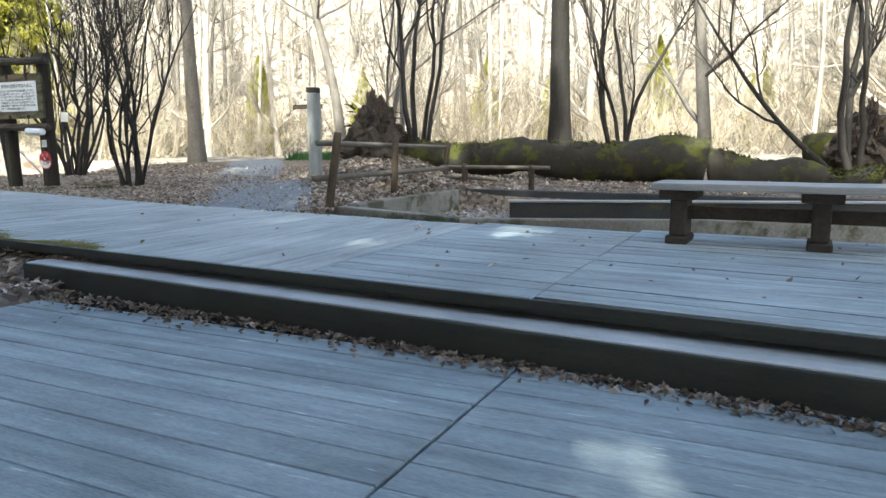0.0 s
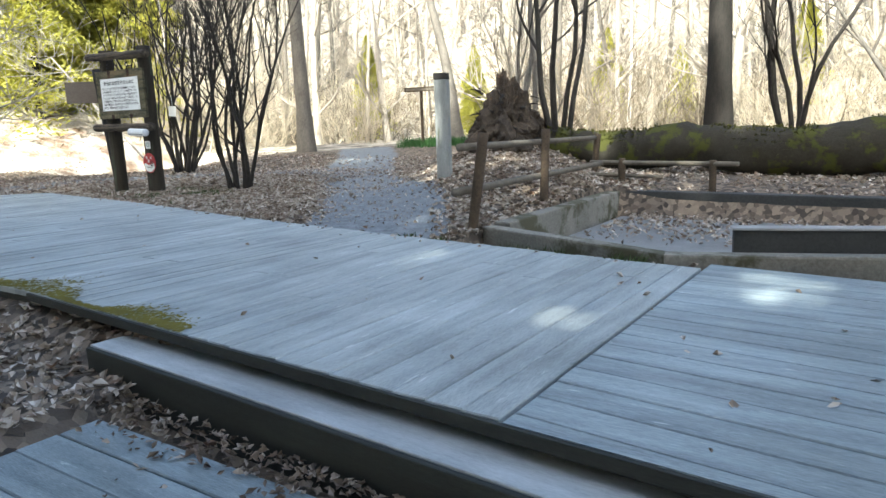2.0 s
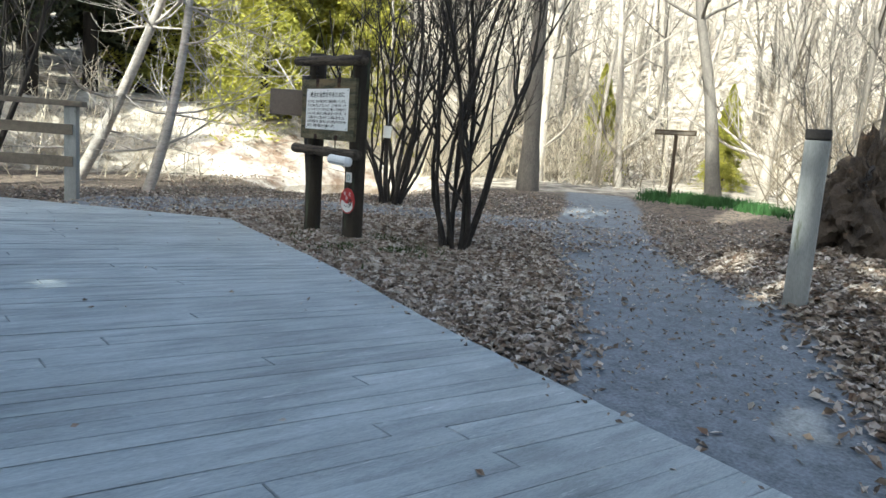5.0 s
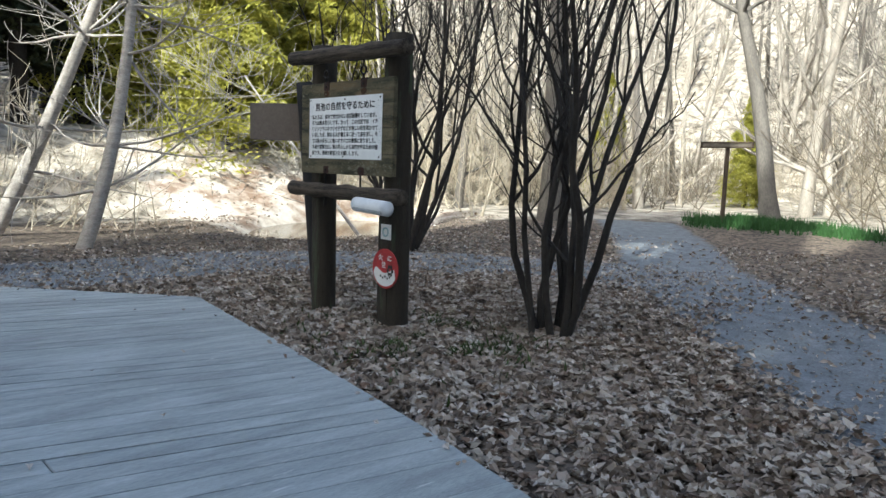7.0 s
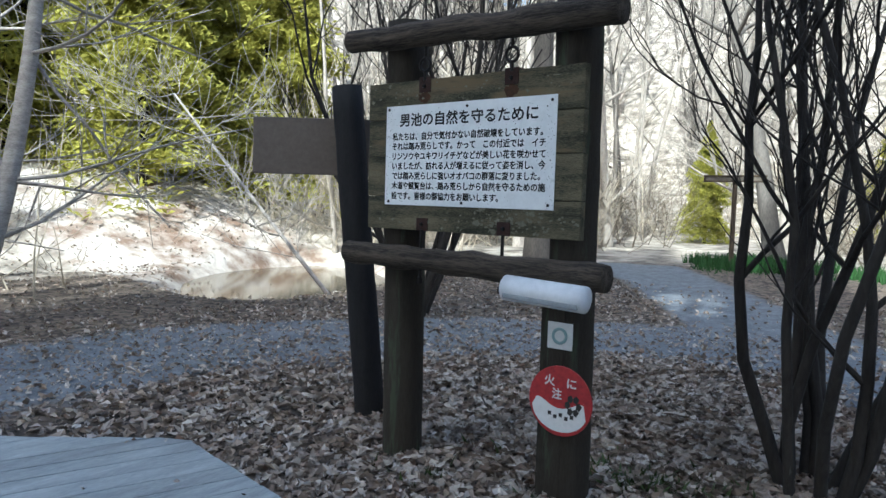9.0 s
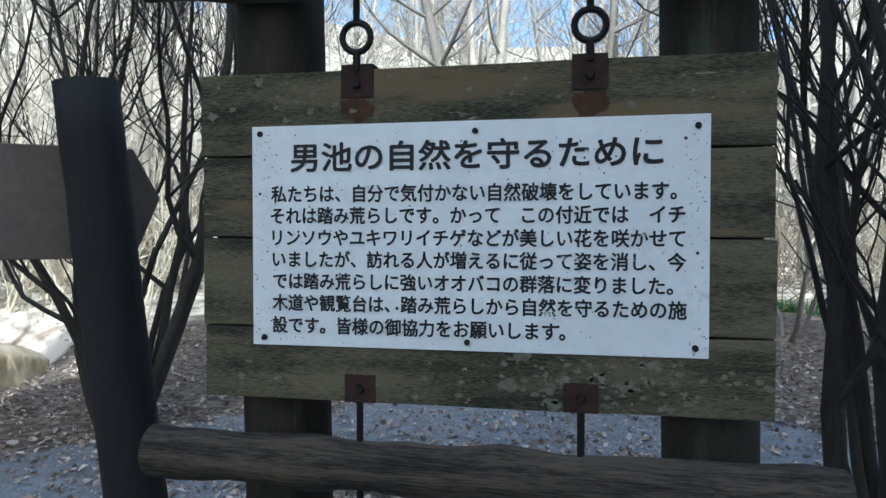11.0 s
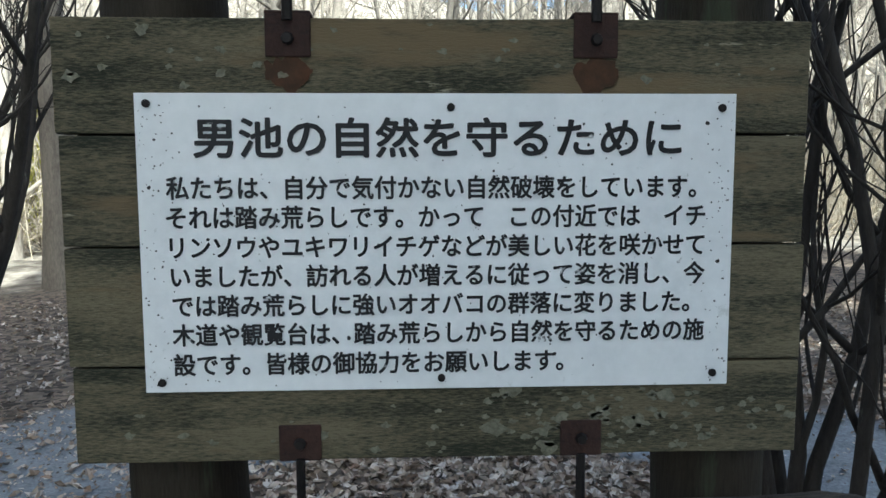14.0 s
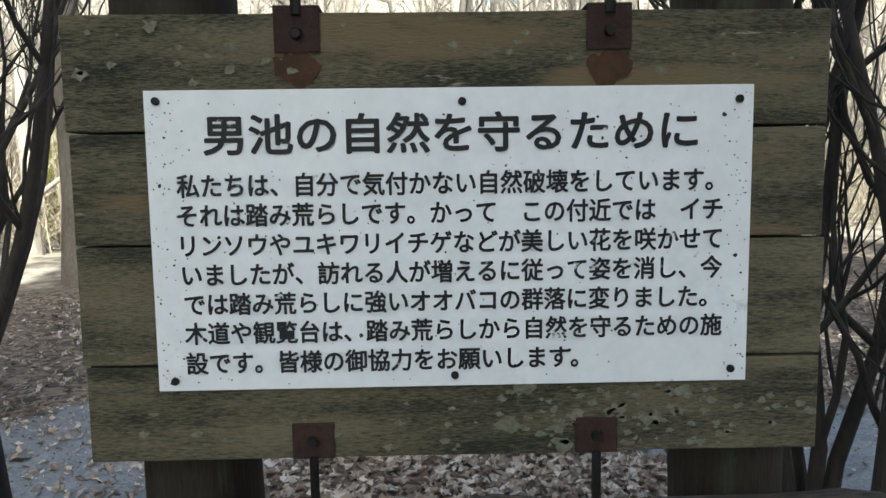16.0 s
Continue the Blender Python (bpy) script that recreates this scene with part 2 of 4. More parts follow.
def ground_material():
    m = bpy.data.materials.new("forest ground")
    m.use_nodes = True
    n, l = m.node_tree.nodes, m.node_tree.links
    bsdf = n["Principled BSDF"]
    co = n.new("ShaderNodeTexCoord")

    def tex(kind, s, d=5.0):
        t = n.new(kind)
        t.inputs["Scale"].default_value = s
        if kind == "ShaderNodeTexNoise":
            t.inputs["Detail"].default_value = d
            t.inputs["Roughness"].default_value = 0.65
        l.new(co.outputs["Object"], t.inputs["Vector"])
        return t

    def ramp(src, c0, c1, p0=0.3, p1=0.7):
        r = n.new("ShaderNodeValToRGB")
        r.color_ramp.elements[0].position, r.color_ramp.elements[1].position = p0, p1
        r.color_ramp.elements[0].color, r.color_ramp.elements[1].color = (*c0, 1), (*c1, 1)
        l.new(src, r.inputs[0])
        return r.outputs[0]
    vor = tex("ShaderNodeTexVoronoi", 17)
    vsep = n.new("ShaderNodeSeparateColor")
    l.new(vor.outputs["Color"], vsep.inputs[0])
    litter = ramp(vsep.outputs[0], (0.04, 0.03, 0.022), (0.22, 0.17, 0.125), 0.1, 0.95)
    grit_n = tex("ShaderNodeTexNoise", 45, 3)
    broad = tex("ShaderNodeTexNoise", 0.9, 6)
    gmix = n.new("ShaderNodeMix")
    gmix.inputs[0].default_value = 0.5
    l.new(grit_n.outputs["Fac"], gmix.inputs[2])
    l.new(tex("ShaderNodeTexNoise", 6, 8).outputs["Fac"], gmix.inputs[3])
    gravel = ramp(gmix.outputs[0], (0.095, 0.103, 0.112), (0.25, 0.27, 0.29), 0.36, 0.64)
    sand = ramp(broad.outputs["Fac"], (0.22, 0.15, 0.105), (0.60, 0.55, 0.48), 0.38, 0.56)
    # far hillside litter, its colour lightened to stand in for stronger sun and haze
    sunlit_far = ramp(tex("ShaderNodeTexNoise", 1.6, 10).outputs["Fac"], (0.12, 0.10, 0.075), (0.55, 0.49, 0.40), 0.38, 0.62)

    def attr(name):
        a = n.new("ShaderNodeAttribute")
        a.attribute_name = name
        add = n.new("ShaderNodeMath")
        add.operation = 'MULTIPLY_ADD'
        l.new(tex("ShaderNodeTexNoise", 3.5, 6).outputs["Fac"], add.inputs[0])
        add.inputs[1].default_value = 0.9
        l.new(a.outputs["Fac"], add.inputs[2])
        mr = n.new("ShaderNodeMapRange")
        mr.inputs[1].default_value, mr.inputs[2].default_value = 0.80, 1.10
        l.new(add.outputs[0], mr.inputs[0])
        return mr.outputs[0]

    def mix(fac, a, b):
        x = n.new("ShaderNodeMix")
        x.data_type = 'RGBA'
        l.new(fac, x.inputs[0])
        l.new(a, x.inputs[6])
        l.new(b, x.inputs[7])
        return x.outputs[2]
    c = mix(attr("far"), litter, sunlit_far)
    c = mix(attr("sand"), c, sand)
    c = mix(attr("path"), c, gravel)
    l.new(c, bsdf.inputs["Base Color"])
    bsdf.inputs["Roughness"].default_value = 0.9
    bp = n.new("ShaderNodeBump")
    bp.inputs["Strength"].default_value, bp.inputs["Distance"].default_value = 0.6, 0.02
    l.new(grit_n.outputs["Fac"], bp.inputs["Height"])
    l.new(bp.outputs[0], bsdf.inputs["Normal"])
    return m


ground_m = ground_material()

# ---- mesh helpers ----


def mesh_ob(name, verts, faces, m, parent=None, smooth=False):
    me = bpy.data.meshes.new(name)
    me.from_pydata([tuple(v) for v in verts], [], faces)
    me.materials.append(m)
    if smooth:
        me.polygons.foreach_set("use_smooth", [True] * len(me.polygons))
    me.update()
    ob = new(name, me)
    if parent:
        ob.parent = parent
    return ob


def empty(name, m=None):
    ob = new(name)
    ob.empty_display_size = 0.1
    if m is not None:
        ob.matrix_basis = m
    return ob


def bm_ob(name, bm, m, parent=None, at=None, smooth=False):
    me = bpy.data.meshes.new(name)
    bmesh.ops.recalc_face_normals(bm, faces=bm.faces)
    bm.to_mesh(me)
    bm.free()
    me.materials.append(m)
    if smooth:
        me.polygons.foreach_set("use_smooth", [True] * len(me.polygons))
    ob = new(name, me)
    if parent:
        ob.parent = parent
    if at is not None:
        ob.matrix_basis = at
    return ob


def block(name, size, m, parent=None, at=None, bevel=0.006, wear=0.0, cuts=0):
    """A box with eased, slightly worn edges, standing on its base centre."""
    bm = bmesh.new()
    bmesh.ops.create_cube(bm, size=1)
    for v in bm.verts:
        v.co = Vector((v.co.x * size[0], v.co.y * size[1], (v.co.z + 0.5) * size[2]))
    if cuts:
        longest = max(range(3), key=lambda i: size[i])
        es = [e for e in bm.edges if abs((e.verts[0].co - e.verts[1].co)[longest]) > size[longest] * 0.9]
        bmesh.ops.subdivide_edges(bm, edges=es, cuts=cuts)
    if bevel:
        es = [e for e in bm.edges if len(e.link_faces) == 2 and e.calc_face_angle(0) > 0.5]
        bmesh.ops.bevel(bm, geom=es, offset=bevel, segments=2, affect='EDGES', profile=0.6)
    if wear:
        for v in bm.verts:
            v.co += noise.noise_vector(v.co * 7 + Vector((len(name), 3, 1))) * wear
    return bm_ob(name, bm, m, parent, at)


def tube_data(points, radii, sides=6, cap=True):
    """Verts and faces of a tube along points."""
    vs, fs = [], []
    pts = [Vector(p) for p in points]
    ref = Vector((0.13, 0.97, 0.21))
    for i, p in enumerate(pts):
        d = (pts[min(i + 1, len(pts) - 1)] - pts[max(i - 1, 0)]).normalized()
        if abs(d.dot(ref)) > 0.95:
            u = d.cross(Vector((1, 0, 0))).normalized()
        else:
            u = d.cross(ref).normalized()
        w = d.cross(u)
        for k in range(sides):
            a = 2 * math.pi * k / sides
            vs.append(p + (u * math.cos(a) + w * math.sin(a)) * radii[i])
    for i in range(len(pts) - 1):
        for k in range(sides):
            k2 = (k + 1) % sides
            fs.append((i * sides + k, i * sides + k2, (i + 1) * sides + k2, (i + 1) * sides + k))
    if cap:
        fs.append(tuple(reversed(range(sides))))
        fs.append(tuple((len(pts) - 1) * sides + k for k in range(sides)))
    return vs, fs


def join(parts):
    vs, fs = [], []
    for v, f in parts:
        o = len(vs)
        vs += v
        fs += [tuple(i + o for i in q) for q in f]
    return vs, fs


def timber(name, a, b, r, m, parent=None, sides=14, rough=0.06, r2=None, rings=10, seed=0):
    """A round timber with an uneven surface between a and b."""
    a, b = Vector(a), Vector(b)
    pts = [a.lerp(b, i / rings) for i in range(rings + 1)]
    rad = [r + ((r2 or r) - r) * i / rings for i in range(rings + 1)]
    pts = [a, *pts, b]
    rad = [r * 0.86, *rad, (r2 or r) * 0.86]
    vs, fs = tube_data(pts, rad, sides)
    ax = (b - a).normalized()
    out = []
    for v in vs:
        base = a + ax * (v - a).dot(ax)
        off = v - base
        k = 1 + rough * noise.noise(Vector((v.x * 6 + seed, v.y * 6, v.z * 6)) if rough < 0.2 else v * 2.2 + Vector((seed, 0, 0))) * 1.8
        out.append(base + off * k)
    return mesh_ob(name, out, fs, m, parent, smooth=True)


def branch(rng, start, way, length, radius, depth, parts, sides=5, bend=0.25, split=3, lift=0.15, min_r=0.003, steps=5):
    pts, rad = [Vector(start)], [radius]
    d = Vector(way).normalized()
    for i in range(steps):
        d = (d + Vector((rng.uniform(-1, 1), rng.uniform(-1, 1), rng.uniform(-0.6, 1) * 1.0)) * bend * 0.5 + Vector((0, 0, lift * 0.2))).normalized()
        pts.append(pts[-1] + d * length / steps)
        rad.append(max(min_r, radius * (1 - 0.75 * (i + 1) / steps)))
    parts.append(tube_data(pts, rad, max(3, sides), cap=False))
    if depth <= 0:
        return
    for k in range(split):
        i = rng.randint(1 if depth < 3 else 2, steps - 1)
        along = (pts[i + 1] - pts[i]).normalized()
        side = Vector((rng.uniform(-1, 1), rng.uniform(-1, 1), rng.uniform(-0.2, 0.7))).normalized()
        branch(rng, pts[i], along * 0.75 + side * 0.8, length * rng.uniform(0.4, 0.65), rad[i] * 0.6, depth - 1, parts, sides - 1, bend * 1.15, split, lift, min_r, max(3, steps - 1))


def bare_tree_data(seed, height, radius, depth=3, split=5, bend=0.12, lean=(0, 0), min_r=0.004, first=0.25):
    rng = random.Random(seed)
    parts = []
    pts, rad = [], []
    n_ = 9
    p = Vector((0, 0, -0.3))
    d = Vector((lean[0], lean[1], 1)).normalized()
    for i in range(n_ + 1):
        pts.append(p.copy())
        flare = 1.35 if i == 0 else 1
        rad.append(radius * flare * (1 - 0.8 * i / n_) + min_r)
        d = (d + Vector((rng.uniform(-1, 1), rng.uniform(-1, 1), 0.4)) * bend * 0.5).normalized()
        p = p + d * height / n_
    parts.append(tube_data(pts, rad, 9, cap=False))
    for k in range(split * 2):
        i = rng.randint(max(1, int(first * n_)), n_ - 1)
        a = rng.uniform(0, 6.283)
        up = rng.uniform(0.2, 0.9)
        branch(rng, pts[i], (math.cos(a), math.sin(a), up), height * rng.uniform(0.16, 0.36), rad[i] * 0.45, depth - 1, parts, 5, 0.35, split - 1, 0.2, min_r)
    return join(parts)


SPRAY = 60     # blades on one limb's end


def clump_tree_data(seed, height, spread, count, blade, base=0.1, droop=0.3):
    """Leaf sprays of an evergreen: many small blades on drooping whorls."""
    rng = random.Random(seed)
    vs, fs = [], []
    for i in range(count):
        if i % SPRAY == 0:
            limb_t, limb_a, limb_r = rng.random() ** 0.8, rng.uniform(0, 6.283), 0.35 + 0.65 * rng.random() ** 0.5
        t = min(1.0, max(0.0, limb_t + rng.gauss(0, 0.022)))
        a0 = limb_a + rng.gauss(0, 0.2)
        z = height * (base + (1 - base) * t)
        whorl = 0.85 + 0.16 * math.sin(t * 55 + seed + a0 * 3)
        rr = spread * (1 - t) ** 0.75 * whorl * limb_r * rng.uniform(0.8, 1.1)
        a = a0 + 0.5 * math.sin(t * 20)
        lump = 0.72 + 0.5 * noise.noise(Vector((math.cos(a) * 1.6, math.sin(a) * 1.6, t * 6 + seed)))
        rr *= lump
        c = Vector((math.cos(a) * rr, math.sin(a) * rr, z - droop * rr))
        u = Vector((rng.uniform(-1, 1), rng.uniform(-1, 1), rng.uniform(-0.6, 0.6))).normalized() * blade * rng.uniform(0.6, 1.4)
        w = u.cross(Vector((rng.uniform(-1, 1), rng.uniform(-1, 1), rng.uniform(-1, 1)))).normalized() * blade * 0.32
        o = len(vs)
        vs += [c - u, c + w, c + u + Vector((0, 0, -blade * 0.3)), c - w]
        fs.append((o, o + 1, o + 2, o + 3))
    return vs, fs

# ---- ground ----


def sstep(a, b, v):
    t = min(1.0, max(0.0, (v - a) / (b - a)))
    return t * t * (3 - 2 * t)


BACK = [(-4.6, -3.6), (-1.51, -0.68), (0.96, -1.01), (2.57, -1.26), (4.7, -1.7), (7.55, -2.1), (10.45, -2.45)]


def back_edge(x):
    for (x0, y0), (x1, y1) in zip(BACK, BACK[1:]):
        if x <= x1:
            return y0 + (y1 - y0) * (x - x0) / (x1 - x0)
    return -2.25


def front_edge(x):
    return -5.03 - max(0.0, x - 6.6) * 0.072


LOW = -0.285     # lower deck's top
STEP = -0.115    # step's top
PATHS = [[(7.0, -1.9), (6.15, -0.6), (5.0, 0.7), (3.4, 2.4), (1.9, 3.9), (0.2, 6.0), (-1.8, 8.8), (-4.5, 12.0)],
         [(1.0, 5.0), (-0.8, 4.7), (-2.3, 3.5), (-3.3, 2.2), (-4.0, 0.6), (-4.0, -1.2)]]
WIDE = [0.88, 1.15]


def path_weight(x, y):
    best = 0.0
    for line, w in zip(PATHS, WIDE):
        for (x0, y0), (x1, y1) in zip(line, line[1:]):
            dx, dy = x1 - x0, y1 - y0
            t = min(1, max(0, ((x - x0) * dx + (y - y0) * dy) / (dx * dx + dy * dy)))
            d = math.hypot(x - x0 - t * dx, y - y0 - t * dy)
            best = max(best, 1 - sstep(w * 0.6, w * 1.35, d))
    if x < -7 or y > 11.5:
        best *= 0.2
    return best


def in_deck(x, y, margin=0.0):
    if -4.4 < x < 10.5 and front_edge(x) + margin < y < back_edge(x) - margin:
        return True
    if 10.4 <= x < 18 and front_edge(x) + margin < y < -2.25 - margin:
        return True
    return x > 8.35 and y < front_edge(x) - margin


def in_pit(x, y, g=0.0):
    return 8.12 - g < x < 15.5 + g and -2.2 - g < y < 1.95 + g


def pond(x, y):
    """1 on the pond's shore, less inside it."""
    return math.hypot((x + 9.2 + 0.45 * (y - 6.6)) / 2.6, (y - 6.6) / 3.5)


def height(x, y):
    h = -0.05 + 0.05 * noise.noise(Vector((x * 0.5, y * 0.5, 0)))
    h += 0.44 * math.exp(-((x - 6.6) / 1.5) ** 2 - ((y - 1.6) / 1.5) ** 2)
    h += 0.85 * math.exp(-((x - 5.5) / 1.5) ** 2 - ((y - 4.2) / 1.35) ** 2)
    h += 0.12 * sstep(2.2, 3.5, y) * sstep(7, 8, x)
    h += 0.30 * sstep(5, 13, y)
    h -= 0.20 * sstep(-4.9, -5.4, y) * sstep(3.0, 6.0, x)
    if in_deck(x, y, 0.12):
        h = min(h, -0.4)
    if in_pit(x, y, 0.05):
        h = -0.6
    h -= 0.65 * (1 - sstep(0.55, 1.15, pond(x, y)))
    h += (0.45 * min(4.5, max(0, -11.5 - x)) + 0.11 * min(24, max(0, -16 - x))) * sstep(16, 8, y)
    d = math.hypot(x - 4, y + 2)
    h += 24 * (1 + 0.35 * noise.noise(Vector((x * 0.045, y * 0.045, 3)))) * sstep(26, 85, d) * (sstep(-30, 10, y) * 0.8 + 0.2)
    return h + 0.02 * noise.noise(Vector((x * 2.3, y * 2.3, 5)))


def grid_axis(lo, fine_lo, fine_hi, hi, step):
    out = list(np.arange(fine_lo, fine_hi, step))
    v, s = fine_lo, step
    while v > lo:
        s *= 1.3
        v -= s
        out.insert(0, v)
    v, s = out[-1], step
    while v < hi:
        s *= 1.3
        v += s
        out.append(v)
    return out


gx, gy = grid_axis(-1500, -12, 16, 1500, 0.2), grid_axis(-1500, -8, 13, 1500, 0.2)
gv = [(x, y, height(x, y)) for y in gy for x in gx]
nx = len(gx)
gf = [(j * nx + i, j * nx + i + 1, (j + 1) * nx + i + 1, (j + 1) * nx + i) for j in range(len(gy) - 1) for i in range(nx - 1)]
ground = mesh_ob("ground", gv, gf, ground_m, smooth=True)
tagged(ground, "forest floor of leaf litter with gravel paths", "ground", kind="structure")
for key, fn in (("path", path_weight),
                # pale sand, kept to the sunlit part of the bank; the shaded south stays dark
                ("sand", lambda x, y: sstep(-6.6, -8.4, x) * sstep(2.4, 3.8, y) * sstep(11.5, 8, y + 0.6 * max(0, -11 - x)) * sstep(-22, -18, x)),
                ("far", lambda x, y: sstep(12, 18, math.hypot(x - 4, y + 1)))):
    at = ground.data.attributes.new(key, 'FLOAT', 'POINT')
    at.data.foreach_set("value", [fn(v[0], v[1]) for v in gv])

wv = [(-9.2 + 2.7 * math.cos(a) - 0.45 * 3.6 * math.sin(a), 6.6 + 3.6 * math.sin(a), -0.30) for a in np.linspace(0, 6.283, 40)[:-1]]
tagged(mesh_ob("pond_water", wv, [tuple(range(39))], water_m), "shallow brown pond water", "water", kind="structure")

# ---- fallen leaves ----


def scatter_leaves(name, spots, size, label, m=leaf_m, seed=3, lift=0.012):
    rng = random.Random(seed)
    vs, fs = [], []
    for x, y, z in spots:
        s = size * rng.uniform(0.55, 1.35)
        a = rng.uniform(0, 6.283)
        tilt = Matrix.Rotation(rng.gauss(0, 0.45), 3, 'X') @ Matrix.Rotation(rng.gauss(0, 0.45), 3, 'Y')
        rot = Matrix.Rotation(a, 3, 'Z') @ tilt
        curl = rng.uniform(0.05, 0.5) * s
        w = rng.uniform(0.26, 0.42) * s
        o = len(vs)
        for p in ((-s * 0.6, 0, curl * 0.5), (-s * 0.1, w, curl), (s * 0.6, 0, curl * 0.3), (-s * 0.1, -w, curl), (0, 0, 0)):
            vs.append(Vector((x, y, z + lift)) + rot @ Vector(p))
        fs += [(o, o + 4, o + 1), (o + 1, o + 4, o + 2), (o + 2, o + 4, o + 3), (o + 3, o + 4, o)]
    return tagged(mesh_ob(name, vs, fs, m), label, "leaf litter", kind="stuff")


rng = random.Random(11)
spots = []
while len(spots) < 46000:
    if rng.random() < 0.55:
        x, y = rng.gauss(1.2, 2.4), rng.gauss(0.8, 1.9)
    else:
        x, y = (rng.uniform(-7, 13), rng.uniform(-3, 9)) if rng.random() < 0.6 else (rng.uniform(3.5, 8.5), rng.uniform(-2.3, 3.5))
    if in_deck(x, y, -0.02) or in_pit(x, y) or rng.random() < path_weight(x, y) ** 1.2 * (0.985 if x > 2.2 else 0.74):
        continue
    if x < -6 and rng.random() < 0.7:
        continue
    spots.append((x, y, height(x, y)))
for i in range(2600):
    x, y = rng.uniform(-15, -6.5), rng.uniform(0.5, 10)
    if pond(x, y) > 0.95:
        spots.append((x, y, height(x, y)))
for i in range(3200):
    x, y = rng.uniform(4.0, 8.35), rng.uniform(-7.2, -5.05)
    spots.append((x, y, height(x, y)))
crumbs = []
while len(crumbs) < 9000:
    x, y = (rng.uniform(-6, 1), rng.uniform(-2, 6)) if rng.random() < 0.75 else (rng.uniform(0, 7), rng.uniform(-1.5, 7))
    if path_weight(x, y) > 0.25 and not in_deck(x, y):
        crumbs.append((x, y, height(x, y)))
scatter_leaves("path_litter", crumbs, 0.028, "small broken leaf pieces on the gravel path", seed=9, lift=0.004)
scatter_leaves("fallen_leaves", spots, 0.064, "dry brown fallen leaves covering the ground")
spots = []
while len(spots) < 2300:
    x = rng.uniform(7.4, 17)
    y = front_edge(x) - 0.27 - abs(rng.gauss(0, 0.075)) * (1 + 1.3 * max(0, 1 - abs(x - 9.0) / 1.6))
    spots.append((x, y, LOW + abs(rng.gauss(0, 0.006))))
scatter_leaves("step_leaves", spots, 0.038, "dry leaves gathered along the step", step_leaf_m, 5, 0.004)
spots = [(rng.uniform(8.5, 10.2), rng.gauss(0.9, 0.5), -0.29 + abs(rng.gauss(0, 0.03))) for i in range(500)]
spots += [(rng.uniform(10.2, 15.3), rng.uniform(-1.95, -1.75) if i % 2 else rng.uniform(-1.6, 1.7), -0.29) for i in range(800)]
spots += [(rng.uniform(8.5, 15), rng.gauss(1.7, 0.12), -0.28) for i in range(400)]
scatter_leaves("pit_leaves", spots, 0.06, "dry leaves lying in the concrete basin", seed=6)
spots = []
for i in range(170):
    x = rng.uniform(-3, 16)
    y = rng.uniform(front_edge(x) + 0.1, back_edge(x) - 0.1)
    if i % 3 and x < 10:
        y = back_edge(x) - abs(rng.gauss(0, 0.1))
    if y > front_edge(x):
        spots.append((x, y, 0.0))
scatter_leaves("deck_leaves", spots, 0.04, "a few dry leaves on the deck boards", seed=7, lift=0.004)

# ---- things by the deck ----


def bench(at):
    root = empty("bench", at)
    for j, y in enumerate((-0.135, 0.135)):
        block("seat_plank", (2.85, 0.255, 0.055), bench_top_m, root, pose(0.04, y, 0.425), 0.012, 0.004, 6)
    for x in (-1.19, -0.19, 1.1):
        block("leg", (0.125, 0.30, 0.29), bench_leg_m, root, pose(x, 0, 0.06), 0.02, 0.008, 3)
        block("leg_foot", (0.17, 0.36, 0.06), bench_leg_m, root, pose(x, 0, 0.0), 0.014, 0.006)
        block("leg_cap", (0.28, 0.42, 0.075), bench_leg_m, root, pose(x, 0, 0.35), 0.02, 0.004)
    block("stretcher", (2.3, 0.07, 0.10), bench_leg_m, root, pose(0, 0, 0.19), 0.008, 0.003, 4)
    return tagged(root, "long low wooden bench with grey plank seat and dark legs", "bench")


bench(pose(13.57, -2.95, 0.001, 0, 0, -2))


def square_post(at):
    root = empty("marker_post", at)
    block("shaft", (0.185, 0.185, 1.55), post_m, root, pose(0, 0, -0.2), 0.018, 0.004, 5)
    block("cap", (0.19, 0.19, 0.085), cap_m, root, pose(0, 0, 1.352), 0.012, 0.003)
    return tagged(root, "grey weathered square wooden post with dark cap", "post")


square_post(pose(6.12, 0.90, 0.26, -0.5, -0.6, 20))


def stake_fence():
    root = empty("rail_fence", pose(7.95, -1.40, 0))

    def p(x, y, z):
        return (x - 7.95, y + 1.5, z)
    timber("stake", p(7.95, -1.52, -0.1), p(8.07, -1.44, 0.93), 0.052, stake_m, root, 10, 0.08)
    timber("stake", p(7.86, 0.32, -0.1), p(7.87, 0.38, 0.92), 0.052, stake_m, root, 10, 0.08, seed=3)
    timber("stake", p(7.45, 2.95, 0.0), p(7.50, 3.0, 0.78), 0.05, stake_m, root, 10, 0.08, seed=5)
    timber("stake", p(8.08, 2.46, -0.1), p(8.08, 2.46, 0.44), 0.05, stake_m, root, 10, 0.08, seed=6)
    timber("stake", p(9.42, 2.1, -0.1), p(9.42, 2.1, 0.44), 0.05, stake_m, root, 10, 0.08, seed=7)
    timber("rail", p(7.92, -1.66, 0.80), p(7.47, 2.98, 0.72), 0.038, rail_m, root, 9, 0.10, 0.034, seed=8)
    timber("rail", p(7.86, -1.68, 0.36), p(7.74, 2.6, 0.36), 0.042, rail_m, root, 9, 0.10, 0.035, seed=9)
    timber("rail", p(7.55, 2.6, 0.37), p(9.75, 2.0, 0.40), 0.036, rail_m, root, 9, 0.10, 0.032, seed=10)
    timber("rail", p(7.1, 2.2, 0.24), p(8.6, 2.7, 0.16), 0.03, rail_m, root, 8, 0.10, 0.03, seed=12)
    tagged(root, "rough leaning stake fence with thin log rails", "fence")


stake_fence()


